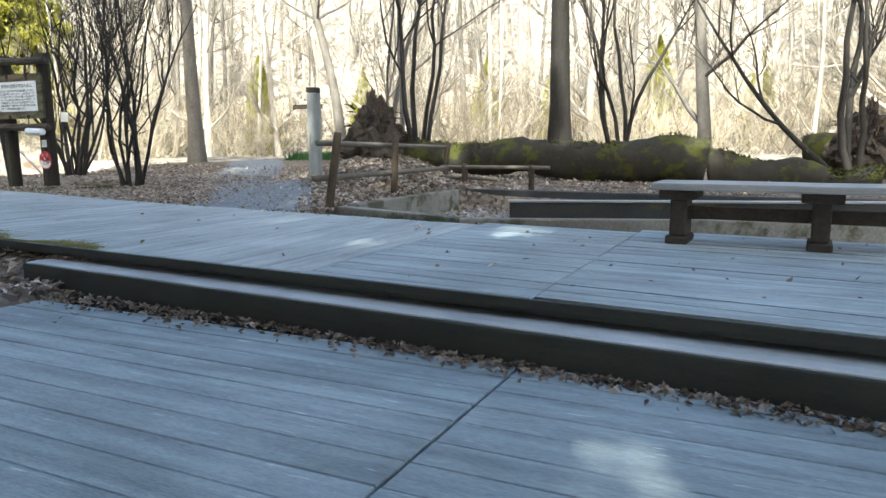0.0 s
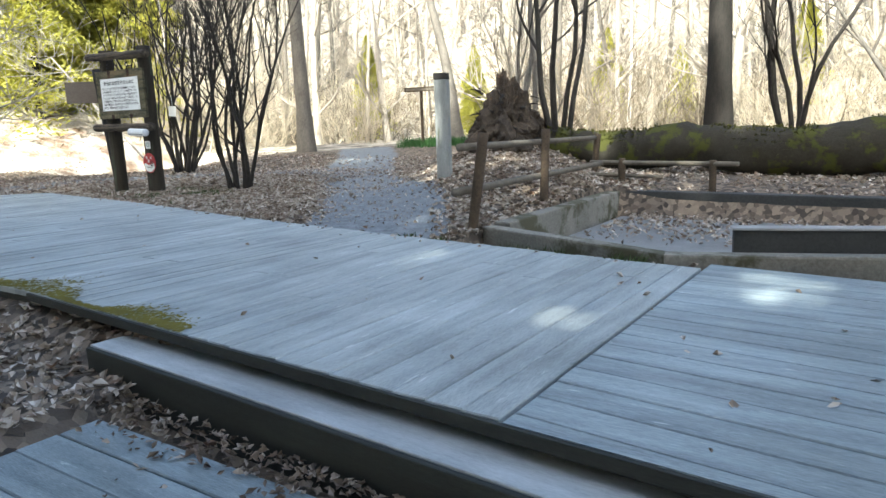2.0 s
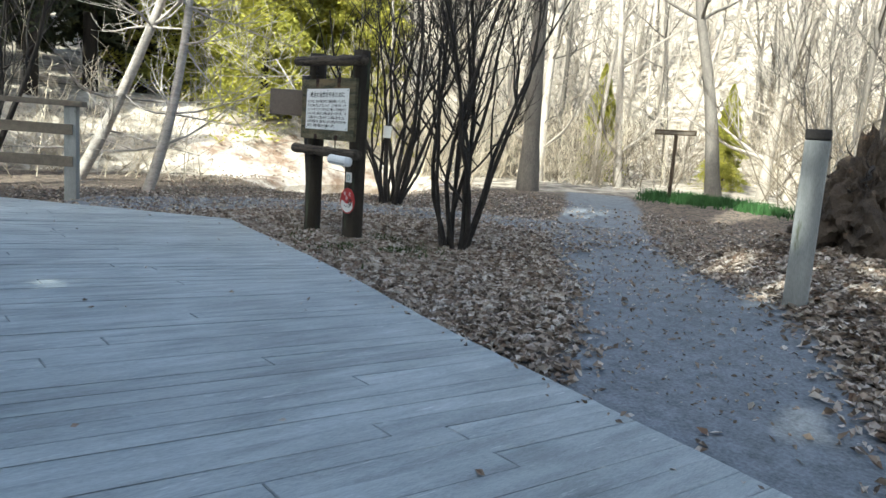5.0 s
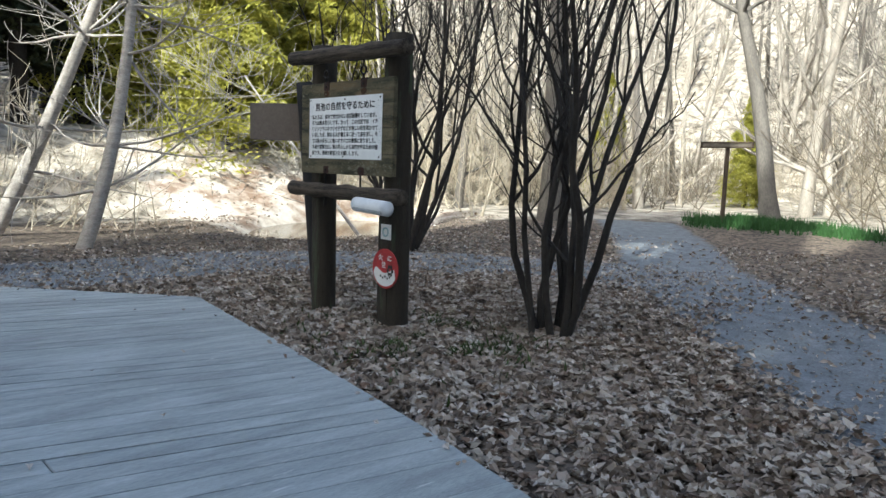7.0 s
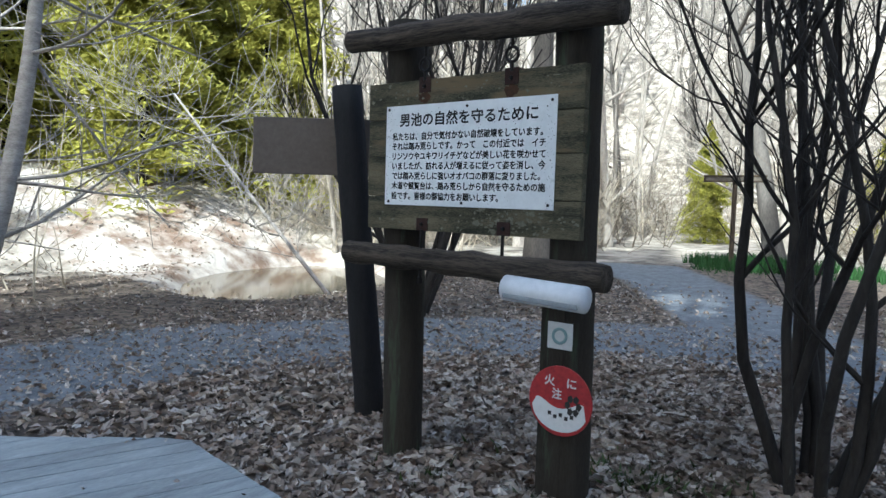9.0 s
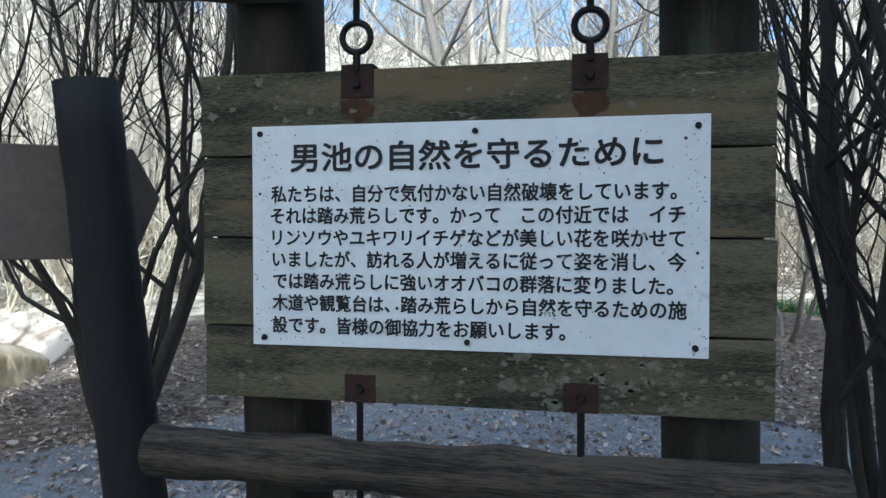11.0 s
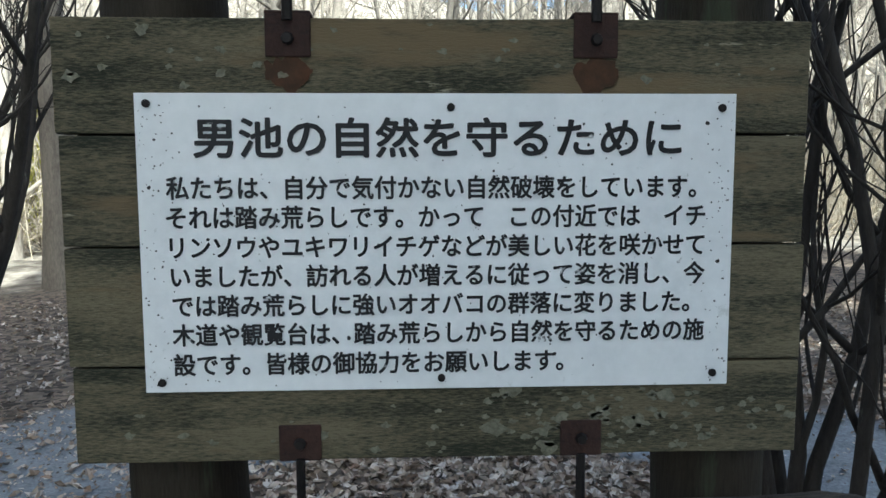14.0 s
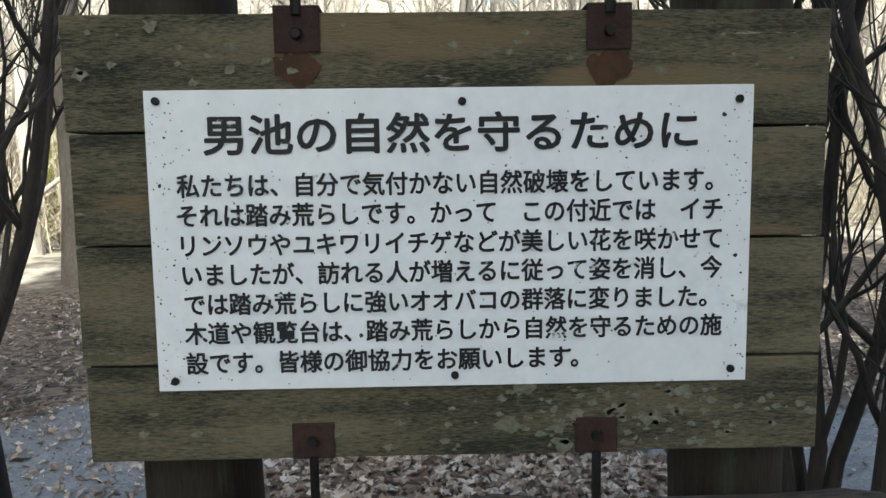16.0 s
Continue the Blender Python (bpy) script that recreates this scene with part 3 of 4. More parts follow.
def deck_rail():
    root = empty("deck_railing", pose(-4.4, -2.15, 0))
    ux, uy = -0.5, -0.866
    ang = math.degrees(math.atan2(uy, ux))
    for k in range(4):
        d = k * 1.5
        block("post", (0.19, 0.19, 1.68), post_m, root, pose(ux * d, uy * d, -0.2, 0, 0, ang), 0.014, 0.003, 4)
    for z, hh in ((1.48, 0.09), (1.02, 0.17), (0.50, 0.17)):
        if z > 1.4:
            block("handrail", (4.9, 0.26, hh), rail_m, root, pose(ux * 2.25, uy * 2.25, z, 0, 0, ang), 0.012, 0.003, 6)
        else:
            block("rail_board", (4.7, 0.05, hh), rail_m, root, pose(ux * 2.3 + 0.08, uy * 2.3 - 0.05, z, 0, 0, ang), 0.008, 0.003, 6)
    tagged(root, "weathered wooden railing along the deck edge", "railing")


deck_rail()


def basin():
    root = empty("stone_basin", pose(8.29, -2.07, 0))

    def wall(name, x0, y0, x1, y1, z0, z1, m):
        return block(name, (x1 - x0, y1 - y0, z1 - z0), m, root, pose((x0 + x1) / 2 - 8.25, (y0 + y1) / 2 + 2.2, z0), 0.02, 0.008, 8)
    wall("side_wall", 8.03, -1.30, 8.22, 2.11, -0.5, 0.03, conc_m)
    wall("back_wall", 8.271, 1.86, 15.6, 2.06, -0.5, 0.035, concdark_m)
    block("front_kerb", (2.15, 0.16, 0.51), conc_m, root, pose(0.80, 0.40, -0.5, 0, 0, -20), 0.02, 0.008, 6)
    block("front_kerb", (5.4, 0.16, 0.51), conc_m, root, pose(4.30, 0.93, -0.5, 0, 0, 19.5), 0.02, 0.008, 8)
    wall("floor", 8.271, -1.9, 15.6, 1.858, -0.5, -0.30, silt_m)
    tagged(root, "shallow concrete basin with dark wet walls", "basin", kind="structure")


basin()


def low_board():
    root = empty("low_board_wall", pose(10.48, -1.70, 0))
    ang = math.degrees(math.atan2(0.72, 2.01))
    u = Vector((math.cos(radians(ang)), math.sin(radians(ang)), 0))
    c = u * 2.6
    block("board", (5.2, 0.09, 0.465), concdark_m, root, pose(c.x, c.y, -0.3, 0, 0, ang), 0.008, 0.004, 6)
    block("coping", (5.24, 0.13, 0.022), bench_top_m, root, pose(c.x, c.y, 0.166, 0, 0, ang), 0.006, 0.002, 6)
    tagged(root, "dark low board wall with pale coping in the basin", "wall")


low_board()

# ---- sign ----


def text_mesh(name, body, width, size, m, parent, at, bold):
    cu = bpy.data.curves.new(name, 'FONT')
    cu.body, cu.size, cu.align_x, cu.align_y = body, 1.0, 'LEFT', 'BOTTOM_BASELINE'
    cu.resolution_u = 3
    tmp = bpy.data.objects.new(name, cu)
    scene.collection.objects.link(tmp)
    me = bpy.data.meshes.new_from_object(tmp.evaluated_get(bpy.context.evaluated_depsgraph_get()))
    bpy.data.objects.remove(tmp)
    co = np.empty(len(me.vertices) * 3)
    me.vertices.foreach_get("co", co)
    co = co.reshape(-1, 3)
    if len(co):
        lo, hi = co.min(0), co.max(0)
        co[:, 0] = (co[:, 0] - lo[0]) * width / (hi[0] - lo[0])
        co[:, 1] = (co[:, 1] - (lo[1] + hi[1]) / 2) * size / (hi[1] - lo[1])
        me.vertices.foreach_set("co", co.ravel())
        me.update()
        # thicken the strokes with slightly shifted layers
        bm = bmesh.new()
        for k, (dx, dy) in enumerate(((0, 0), (1, 0), (-1, 0), (0, 1), (0, -1), (0.7, 0.7), (-0.7, 0.7), (0.7, -0.7), (-0.7, -0.7))):
            me.transform(Matrix.Translation((dx * bold, dy * bold, 0.00004 * k)))
            bm.from_mesh(me)
            me.transform(Matrix.Translation((-dx * bold, -dy * bold, -0.00004 * k)))
        bm.to_mesh(me)
        bm.free()
    me.materials.clear()
    me.materials.append(m)
    ob = new(name, me)
    ob.parent, ob.matrix_basis = parent, at
    ob["kind"] = "stuff"
    return ob


def ring_data(c, r, t, axis_y=True, n_=18, k_=8):
    pts = [(c[0] + r * math.cos(2 * math.pi * i / n_), c[1], c[2] + r * math.sin(2 * math.pi * i / n_)) for i in range(n_ + 1)]
    return tube_data(pts, [t] * (n_ + 1), k_, cap=False)


PW, PH, PZ = 1.10, 0.55, 1.687
LINES = [("男池の自然を守るために", 0.095, 0.906, 0.145, 0.070, 0.0019),
         ("私たちは、自分で気付かない自然破壊をしています。", 0.0475, 0.934, 0.310, 0.042, 0.0011),
         ("それは踏み荒らしです。かって　この付近では　イチ", 0.047, 0.951, 0.408, 0.041, 0.0011),
         ("リンソウやユキワリイチゲなどが美しい花を咲かせて", 0.05, 0.951, 0.507, 0.041, 0.0011),
         ("いましたが、訪れる人が増えるに従って姿を消し、今", 0.05, 0.953, 0.605, 0.041, 0.0011),
         ("では踏み荒らしに強いオオバコの群落に変りました。", 0.051, 0.928, 0.704, 0.041, 0.0011),
         ("木道や観覧台は、踏み荒らしから自然を守るための施", 0.049, 0.955, 0.803, 0.041, 0.0011),
         ("設です。皆様の御協力をお願いします。", 0.049, 0.71, 0.905, 0.041, 0.0011)]


def notice_sign():
    root = empty("notice_sign", pose(0, 0, 0))
    timber("post", (-0.50, 0.16, -0.4), (-0.545, 0.16, 2.46), 0.118, sign_leg, root, 20, 0.02, rings=16)
    timber("post", (0.60, 0.16, -0.4), (0.565, 0.16, 2.46), 0.115, sign_leg, root, 20, 0.02, rings=16, seed=4)
    timber("top_beam", (-0.84, 0.0, 2.355), (0.86, 0.0, 2.31), 0.068, sign_beam, root, 18, 0.15, rings=22, seed=6)
    timber("lower_beam", (-0.84, 0.0, 1.125), (0.84, 0.0, 1.11), 0.066, sign_beam, root, 18, 0.15, rings=22, seed=9)
    board = empty("board", pose(0, 0, 0))
    board.parent = root
    zs = [2.10, 1.89, 1.685, 1.46, 1.275]
    for i, (a, b) in enumerate(zip(zs, zs[1:])):
        e = 0.006 * (i % 2)
        ob = block("plank", (1.383 - e, 0.045, a - b - 0.004), sign_wood, board, pose(0.002 * (i - 1), 0.028, b), 0.004, 0.0025, 8)
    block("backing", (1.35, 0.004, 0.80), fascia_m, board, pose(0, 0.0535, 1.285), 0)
    panel = block("panel", (PW, 0.004, PH), panel_m, board, pose(0, 0.002, PZ - PH / 2), 0.0012)
    panel["label"] = "white enamel text panel with worn black lettering"
    bolts = [tube_data([(x, 0.004, z), (x, -0.004, z), (x, -0.005, z)], [0.0075, 0.0075, 0.004], 10) for x, z in
             ((-0.528, 1.943), (0.523, 1.936), (0.52, 1.435), (-0.519, 1.431), (0.019, 1.937), (0.0, 1.433))]
    for v, f in bolts:
        mesh_ob("bolt", v, f, iron_m, board)
    for body, u0, u1, vv, size, bold in LINES:
        text_mesh("lettering", body, (u1 - u0) * PW, size, ink_m, board, pose(-PW / 2 + u0 * PW, -0.0015, PZ + PH / 2 - vv * PH, 90, 0, 0), bold)
    rng_ = random.Random(8)
    chips = []
    for i in range(300):
        x, z = rng_.uniform(-0.54, 0.54), rng_.uniform(1.42, 1.95)
        if i < 130:
            x = rng_.choice((-1, 1)) * (0.545 - abs(rng_.gauss(0, 0.03)))
        r = rng_.uniform(0.0008, 0.0022) * (2.2 if rng_.random() < 0.07 else 1)
        chips.append(([Vector((x + r * math.cos(a) * rng_.uniform(0.6, 1.2), -0.0009, z + r * math.sin(a) * rng_.uniform(0.6, 1.2))) for a in (0, 1.05, 2.1, 3.14, 4.2, 5.24)], [(0, 1, 2, 3, 4, 5)]))
    v, f = join(chips)
    mesh_ob("paint_chips", v, f, cap_m, board)["kind"] = "stuff"
    flakes = []
    for i in range(150):
        x, z = (rng_.gauss(0.35, 0.16), rng_.uniform(1.29, 1.40)) if i < 95 else (rng_.uniform(-0.68, 0.68), rng_.choice((rng_.uniform(1.97, 2.09), rng_.uniform(1.285, 1.405))))
        if abs(x) > 0.68:
            continue
        r = rng_.uniform(0.0025, 0.008) * (2.2 if rng_.random() < 0.12 else 1)
        flakes.append(([Vector((x + 1.5 * r * math.cos(a) * rng_.uniform(0.4, 1.3), 0.0018, z + r * math.sin(a) * rng_.uniform(0.4, 1.3))) for a in np.linspace(0, 6.283, 12)[:-1]], [tuple(range(11))]))
    v, f = join(flakes)
    mesh_ob("lichen", v, f, lichen_m, board)["kind"] = "stuff"
    for x in (-0.274, 0.285):
        block("bracket", (0.082, 0.006, 0.078), rust_m, board, pose(x, 0.003, 2.026), 0.003)
        block("bracket_top", (0.082, 0.06, 0.006), rust_m, board, pose(x, 0.03, 2.102), 0.002)
        rag = [Vector((x + 0.042 * math.cos(a) * (1 + 0.25 * noise.noise(Vector((a * 2, x * 9, 0)))), 0.0022, 2.0 - 0.05 * math.sin(a) * (0.6 + 0.55 * noise.noise(Vector((a * 3, x * 5, 4)))))) for a in np.linspace(0, 6.283, 28)[:-1]]
        mesh_ob("rust_streak", rag, [tuple(range(27))], rust_stain, board)
        v, f = ring_data((x, 0.0, 2.172), 0.036, 0.0085)
        v2, f2 = tube_data([(x, 0, 2.32), (x, 0, 2.208)], [0.009, 0.009], 8)
        v3, f3 = tube_data([(x, 0, 2.137), (x, 0, 2.09)], [0.01, 0.01], 8)
        v4, f4 = tube_data([(x, -0.004, 2.058), (x, -0.012, 2.058)], [0.012, 0.009], 8)
        vv, ff = join([(v, f), (v2, f2), (v3, f3), (v4, f4)])
        mesh_ob("eye_bolt", vv, ff, iron_m, board)
    for x in (-0.268, 0.268):
        block("bracket", (0.08, 0.006, 0.07), rust_m, board, pose(x, 0.003, 1.275), 0.003)
        vv, ff = join([tube_data([(x, -0.003, 1.31), (x, -0.012, 1.31)], [0.012, 0.009], 8),
                       tube_data([(x, 0.0, 1.28), (x, 0.0, 0.99)], [0.009, 0.009], 8),
                       tube_data([(x, 0.0, 1.02), (x, 0.0, 0.985)], [0.018, 0.018], 6)])
        mesh_ob("hanger_rod", vv, ff, iron_m, board)
    # plastic tube, small plate and round red plate on the post
    pts = [(0.375, -0.115, 1.035), (0.80, -0.115, 1.02)]
    t_ = timber("paper_roll", pts[0], pts[1], 0.062, plastic_m, root, 20, 0.01, rings=6)
    t_["label"] = "white plastic tube with a grey band"
    # grey strip along the lower front of the tube
    block("grime_band", (0.40, 0.03, 0.03), band_m, root, pose(0.588, -0.160, 0.982, 0, 2, 0), 0.01)
    block("stake", (0.13, 0.02, 1.10), sign_leg, root, pose(0.55, 0.052, -0.12), 0.004, 0.002, 5)
    p_ = block("small_plate", (0.135, 0.006, 0.13), paper_m, root, pose(0.595, 0.038, 0.745), 0.002)
    p_["label"] = "small square white plate with teal print"
    v, f = ring_data((0.595, 0.0335, 0.81), 0.035, 0.008, n_=16, k_=5)
    mesh_ob("plate_print", v, f, teal_m, root)
    red = empty("warning_plate", pose(0.62, 0.02, 0.50))
    red.parent = root
    red["label"] = "round red enamel warning plate with white markings"
    v, f = tube_data([(0, 0.004, 0), (0, -0.004, 0), (0, -0.0055, 0)], [0.17, 0.17, 0.166], 40)
    mesh_ob("disc", v, f, red_m, red)
    arc = [Vector((0.15 * math.cos(a), -0.0075, -0.03 + 0.12 * math.sin(a))) for a in np.linspace(math.pi * 1.02, math.pi * 1.9, 20)]
    inner = [Vector((0.15 * math.cos(a) * 0.9, -0.0075, -0.015 - 0.02 * math.sin(a * 3))) for a in np.linspace(math.pi * 1.9, math.pi * 1.02, 20)]
    mesh_ob("white_field", arc + inner, [tuple(range(40))], paper_m, red)
    text_mesh("lettering", "火　に", 0.17, 0.05, paper_m, red, pose(-0.085, -0.0072, 0.095, 90, 0, 0), 0.0015)
    text_mesh("lettering", "注", 0.05, 0.05, paper_m, red, pose(-0.04, -0.0072, 0.035, 90, 0, 0), 0.0015)
    bars = []
    for k in range(5):
        x0, z0 = -0.06 + 0.03 * k, -0.075 - 0.012 * (k % 2)
        bars.append(([Vector((x0, -0.009, z0)), Vector((x0 + 0.018, -0.009, z0)), Vector((x0 + 0.02, -0.009, z0 + 0.02)), Vector((x0, -0.009, z0 + 0.018))], [(0, 1, 2, 3)]))
    for k in range(6):
        a = k * 1.05
        cx, cz = 0.075 + 0.03 * math.cos(a), -0.01 + 0.035 * math.sin(a)
        bars.append(([Vector((cx + 0.017 * math.cos(b), -0.0095, cz + 0.02 * math.sin(b))) for b in (0.2, 1.4, 2.5, 3.6, 4.9)], [(0, 1, 2, 3, 4)]))
    v, f = join(bars)
    mesh_ob("dark_marks", v, f, cap_m, red)
    tagged(root, "timber notice board with white panel hung between posts", "sign")


notice_sign()


def arrow_sign():
    root = empty("arrow_sign", pose(-1.36, 0.50, 0))
    timber("post", (0.20, 0.10, -0.4), (-0.05, 0.0, 2.21), 0.105, arrow_post_m, root, 18, 0.03, rings=14)
    bm = bmesh.new()
    out = [(-0.73, -0.20), (0.10, -0.20), (0.19, 0.02), (0.10, 0.20), (-0.73, 0.20)]
    lo = [bm.verts.new((x, 0.0, z)) for x, z in out]
    hi = [bm.verts.new((x, 0.035, z)) for x, z in out]
    bm.faces.new(lo)
    bm.faces.new(list(reversed(hi)))
    for i in range(5):
        j = (i + 1) % 5
        bm.faces.new((lo[j], lo[i], hi[i], hi[j]))
    bmesh.ops.bevel(bm, geom=bm.edges[:], offset=0.004, segments=1, affect='EDGES')
    bm_ob("arrow_board", bm, arrow_m, root, pose(-0.06, 0.10, 1.80, 0, 0, 37))
    tagged(root, "dark round post with brown arrow-shaped direction board", "signpost")


arrow_sign()


def far_sign():
    root = empty("trail_sign", pose(-2.2, 12.2, 0.15))
    timber("post", (0, 0, -0.3), (0, 0, 2.0), 0.05, stake_m, root, 10, 0.05)
    for z in (1.86, 1.97):
        block("slat", (1.25, 0.05, 0.035), stake_m, root, pose(0, -0.06, z), 0.006, 0.003, 3)
    for x in (-0.6, 0.6):
        block("end_slat", (0.035, 0.05, 0.073), stake_m, root, pose(x, -0.06, 1.896), 0.006)
    block("panel", (1.16, 0.02, 0.073), rail_m, root, pose(0, -0.06, 1.896), 0.002)
    tagged(root, "small brown trail sign with a narrow board", "sign")


far_sign()

# ---- logs, bushes, trees ----


def root_mound():
    """The torn-up root plate of the fallen tree."""
    rng_ = random.Random(4)
    bm = bmesh.new()
    bmesh.ops.create_icosphere(bm, subdivisions=5, radius=1.0)
    for v in bm.verts:
        d = v.co.normalized()
        k = 1 + 0.34 * noise.noise(d * 2.1 + Vector((3, 1, 0))) + 0.20 * noise.noise(d * 5.5) + 0.08 * noise.noise(d * 14)
        k += 0.13 * noise.noise(d * 11) + 0.09 * noise.noise(d * 27)
        low = 1.25 - 0.85 * max(-0.4, d.z)
        k += 0.22 * noise.noise(d * 3.7 + Vector((9, 2, 4)))
        v.co = Vector((d.x * 0.48 * k * low, d.y * 0.42 * k * low, d.z * 0.78 * k))
    root = empty("root_plate", pose(5.55, 3.75, 0.42))
    bm_ob("earth", bm, earth_m, root, pose(0, 0, 0.55))
    parts = []
    for i in range(42):
        a = rng_.uniform(0, 6.283)
        s = Vector((math.cos(a) * 0.45, math.sin(a) * 0.35, rng_.uniform(0.1, 1.15)))
        branch(rng_, s, (math.cos(a), math.sin(a) - 0.3, rng_.uniform(-0.5, 0.8)), rng_.uniform(0.12, 0.32), rng_.uniform(0.01, 0.032), 1, parts, 6, 0.7, 2, -0.3, 0.004, 5)
    v, f = join(parts)
    mesh_ob("roots", v, f, bark_dark, root, smooth=True)["kind"] = "stuff"
    tagged(root, "upturned root plate of a fallen tree with earth", "root plate")
    return root


heap = root_mound()
copy_thing(heap, pose(14.5, 6.8, 0.15, 0, 0, 130))


def fallen_log(name, a, b, r0, r1, seed, label):
    root = empty(name, pose(*a))
    a, b = Vector(a), Vector(b)
    n_, sides = 34, 22
    pts = [(b - a) * (i / n_) + Vector((0, 0, 0.06 * math.sin(i * 0.4 + seed))) for i in range(n_ + 1)]
    rad = [r0 + (r1 - r0) * i / n_ for i in range(n_ + 1)]
    vs, fs = tube_data(pts, rad, sides)
    out = []
    for k, v in enumerate(vs):
        c = pts[k // sides]
        w = v + a
        out.append(c + (v - c) * (1 + 0.26 * noise.noise(w * 1.3) + 0.16 * noise.noise(w * 5)))
    mesh_ob("trunk", out, fs, log_moss, root, smooth=True)
    rng_ = random.Random(seed)
    tv, tf = [], []
    for i in range(5200):
        k = rng_.randrange(n_ * sides)
        if (out[k] - pts[k // sides]).z < -0.1 * rad[k // sides] or noise.noise((out[k] + a) * 1.1) < -0.08:
            continue
        p_ = out[k].lerp(out[k + sides], rng_.random()) + Vector((rng_.gauss(0, 0.03), rng_.gauss(0, 0.03), rng_.gauss(0, 0.01)))
        nrm = (out[k] - pts[k // sides]).normalized()
        t = Vector((rng_.uniform(-1, 1), rng_.uniform(-1, 1), rng_.uniform(-1, 1))) * 0.028
        o = len(tv)
        tv += [p_ - t, p_ + t, p_ + nrm * rng_.uniform(0.02, 0.05)]
        tf.append((o, o + 1, o + 2))
    m_ = mesh_ob("moss", tv, tf, moss_m, root)
    m_["kind"] = "stuff"
    tagged(root, label, "fallen log")


fallen_log("fallen_log", (6.2, 4.0, 0.55), (11.85, 4.75, 0.42), 0.28, 0.42, 2, "long fallen tree trunk thick with green moss")
fallen_log("mossy_log", (11.9, 5.2, 0.22), (14.6, 4.9, 0.05), 0.36, 0.28, 7, "lower broken log covered in yellow-green moss")
fallen_log("old_log", (13.5, 9.5, 0.65), (21, 8.3, 0.6), 0.30, 0.34, 12, "old fallen log lying in dry brush")


def shrub(name, at, seed, stems, height_, spread, r, m, label, depth=3, split=3, min_r=0.004, base=0.22, lean=(0, 0)):
    rng_ = random.Random(seed)
    root = empty(name, pose(*at))
    for i in range(stems):
        a = 6.283 * i / stems + rng_.uniform(-0.3, 0.3)
        s = spread * rng_.uniform(0.3, 1.0)
        parts = []
        branch(rng_, (math.cos(a) * base * rng_.uniform(0.3, 1), math.sin(a) * base * rng_.uniform(0.3, 1), -0.15),
               (math.cos(a) * s + lean[0], math.sin(a) * s + lean[1], 1), height_ * rng_.uniform(0.75, 1.1), r * rng_.uniform(0.6, 1.15), depth, parts, 7, 0.42, split, 0.45, min_r, 9)
        v, f = join(parts)
        mesh_ob("stem", v, f, m, root, smooth=True)
    return tagged(root, label, "shrub")


shrub("shrub", (1.5, 1.2, -0.03), 21, 11, 4.6, 0.32, 0.042, bark_dark, "leafless multi-stemmed dark shrub in leaf litter", 3, 4, 0.003, 0.2)
shrub("shrub", (-3.7, 3.9, -0.03), 22, 12, 5.0, 0.5, 0.055, bark_dark, "leafless multi-stemmed dark shrub behind the sign", 3, 4)
shrub("shrub", (-6.9, -3.2, 0.0), 23, 8, 5.0, 0.5, 0.06, bark_dark, "leafless dark shrub beside the deck railing", 3, 4)
shrub("sapling", (6.5, 4.0, 1.0), 24, 4, 5.5, 0.28, 0.05, bark_dark, "thin leafless saplings growing on the root plate", 3, 4, base=0.3)
shrub("sapling", (5.3, 4.9, 0.7), 25, 3, 6.0, 0.22, 0.06, bark_grey, "thin grey leafless saplings by the path", 3, 4)
shrub("sapling", (9.4, 8.9, 0.3), 26, 5, 6.5, 0.3, 0.06, bark_dark, "thin dark leafless saplings behind the log", 3, 4)
shrub("sapling", (14.2, 5.6, 0.2), 28, 4, 5.5, 0.55, 0.075, bark_dark, "leaning dark leafless saplings in brush", 3, 4, lean=(-0.3, 0))
shrub("shrub", (3.2, 9.5, 0.15), 29, 5, 4.5, 0.8, 0.04, bark_grey, "spreading bare grey shrub by the path", 3, 4)

for at_, seed_ in (((-10.9, 10.2), 33), ((-7.4, 9.4), 38)):
    shrub("pale_shrub", (*at_, height(*at_)), seed_, 5, 4.2, 0.7, 0.03, twig_m, "pale fine-twigged leafless shrub on the pond bank", 3, 4, 0.005)


def tree(name, at, m, label, data, turn=0, category="tree"):
    v, f = data
    ob = mesh_ob(name, v, f, m, smooth=True)
    ob.matrix_basis = pose(*at, 0, 0, turn)
    return tagged(ob, label, category)


tree("tree", (8.1, 8.3, 0.3), trunk_shaded, "straight tree trunk behind the log, bark darkened for shade", bare_tree_data(41, 15, 0.27, 3, 4, 0.04, first=0.5))
tree("tree", (-5.6, 10.2, 0.2), bark_grey, "tall grey tree trunk beside the path", bare_tree_data(42, 15, 0.27, 3, 4, 0.05, first=0.35))
tree("tree", (11.5, 8.3, 0.3), bark_grey, "slender grey bare tree behind the log", bare_tree_data(43, 10, 0.16, 4, 5, 0.12, first=0.2))
tree("tree", (-1.6, 13.6, 0.2), bark_grey, "leaning grey trunk near the trail sign", bare_tree_data(44, 10, 0.22, 3, 4, 0.1, (-0.22, 0.1), first=0.6))
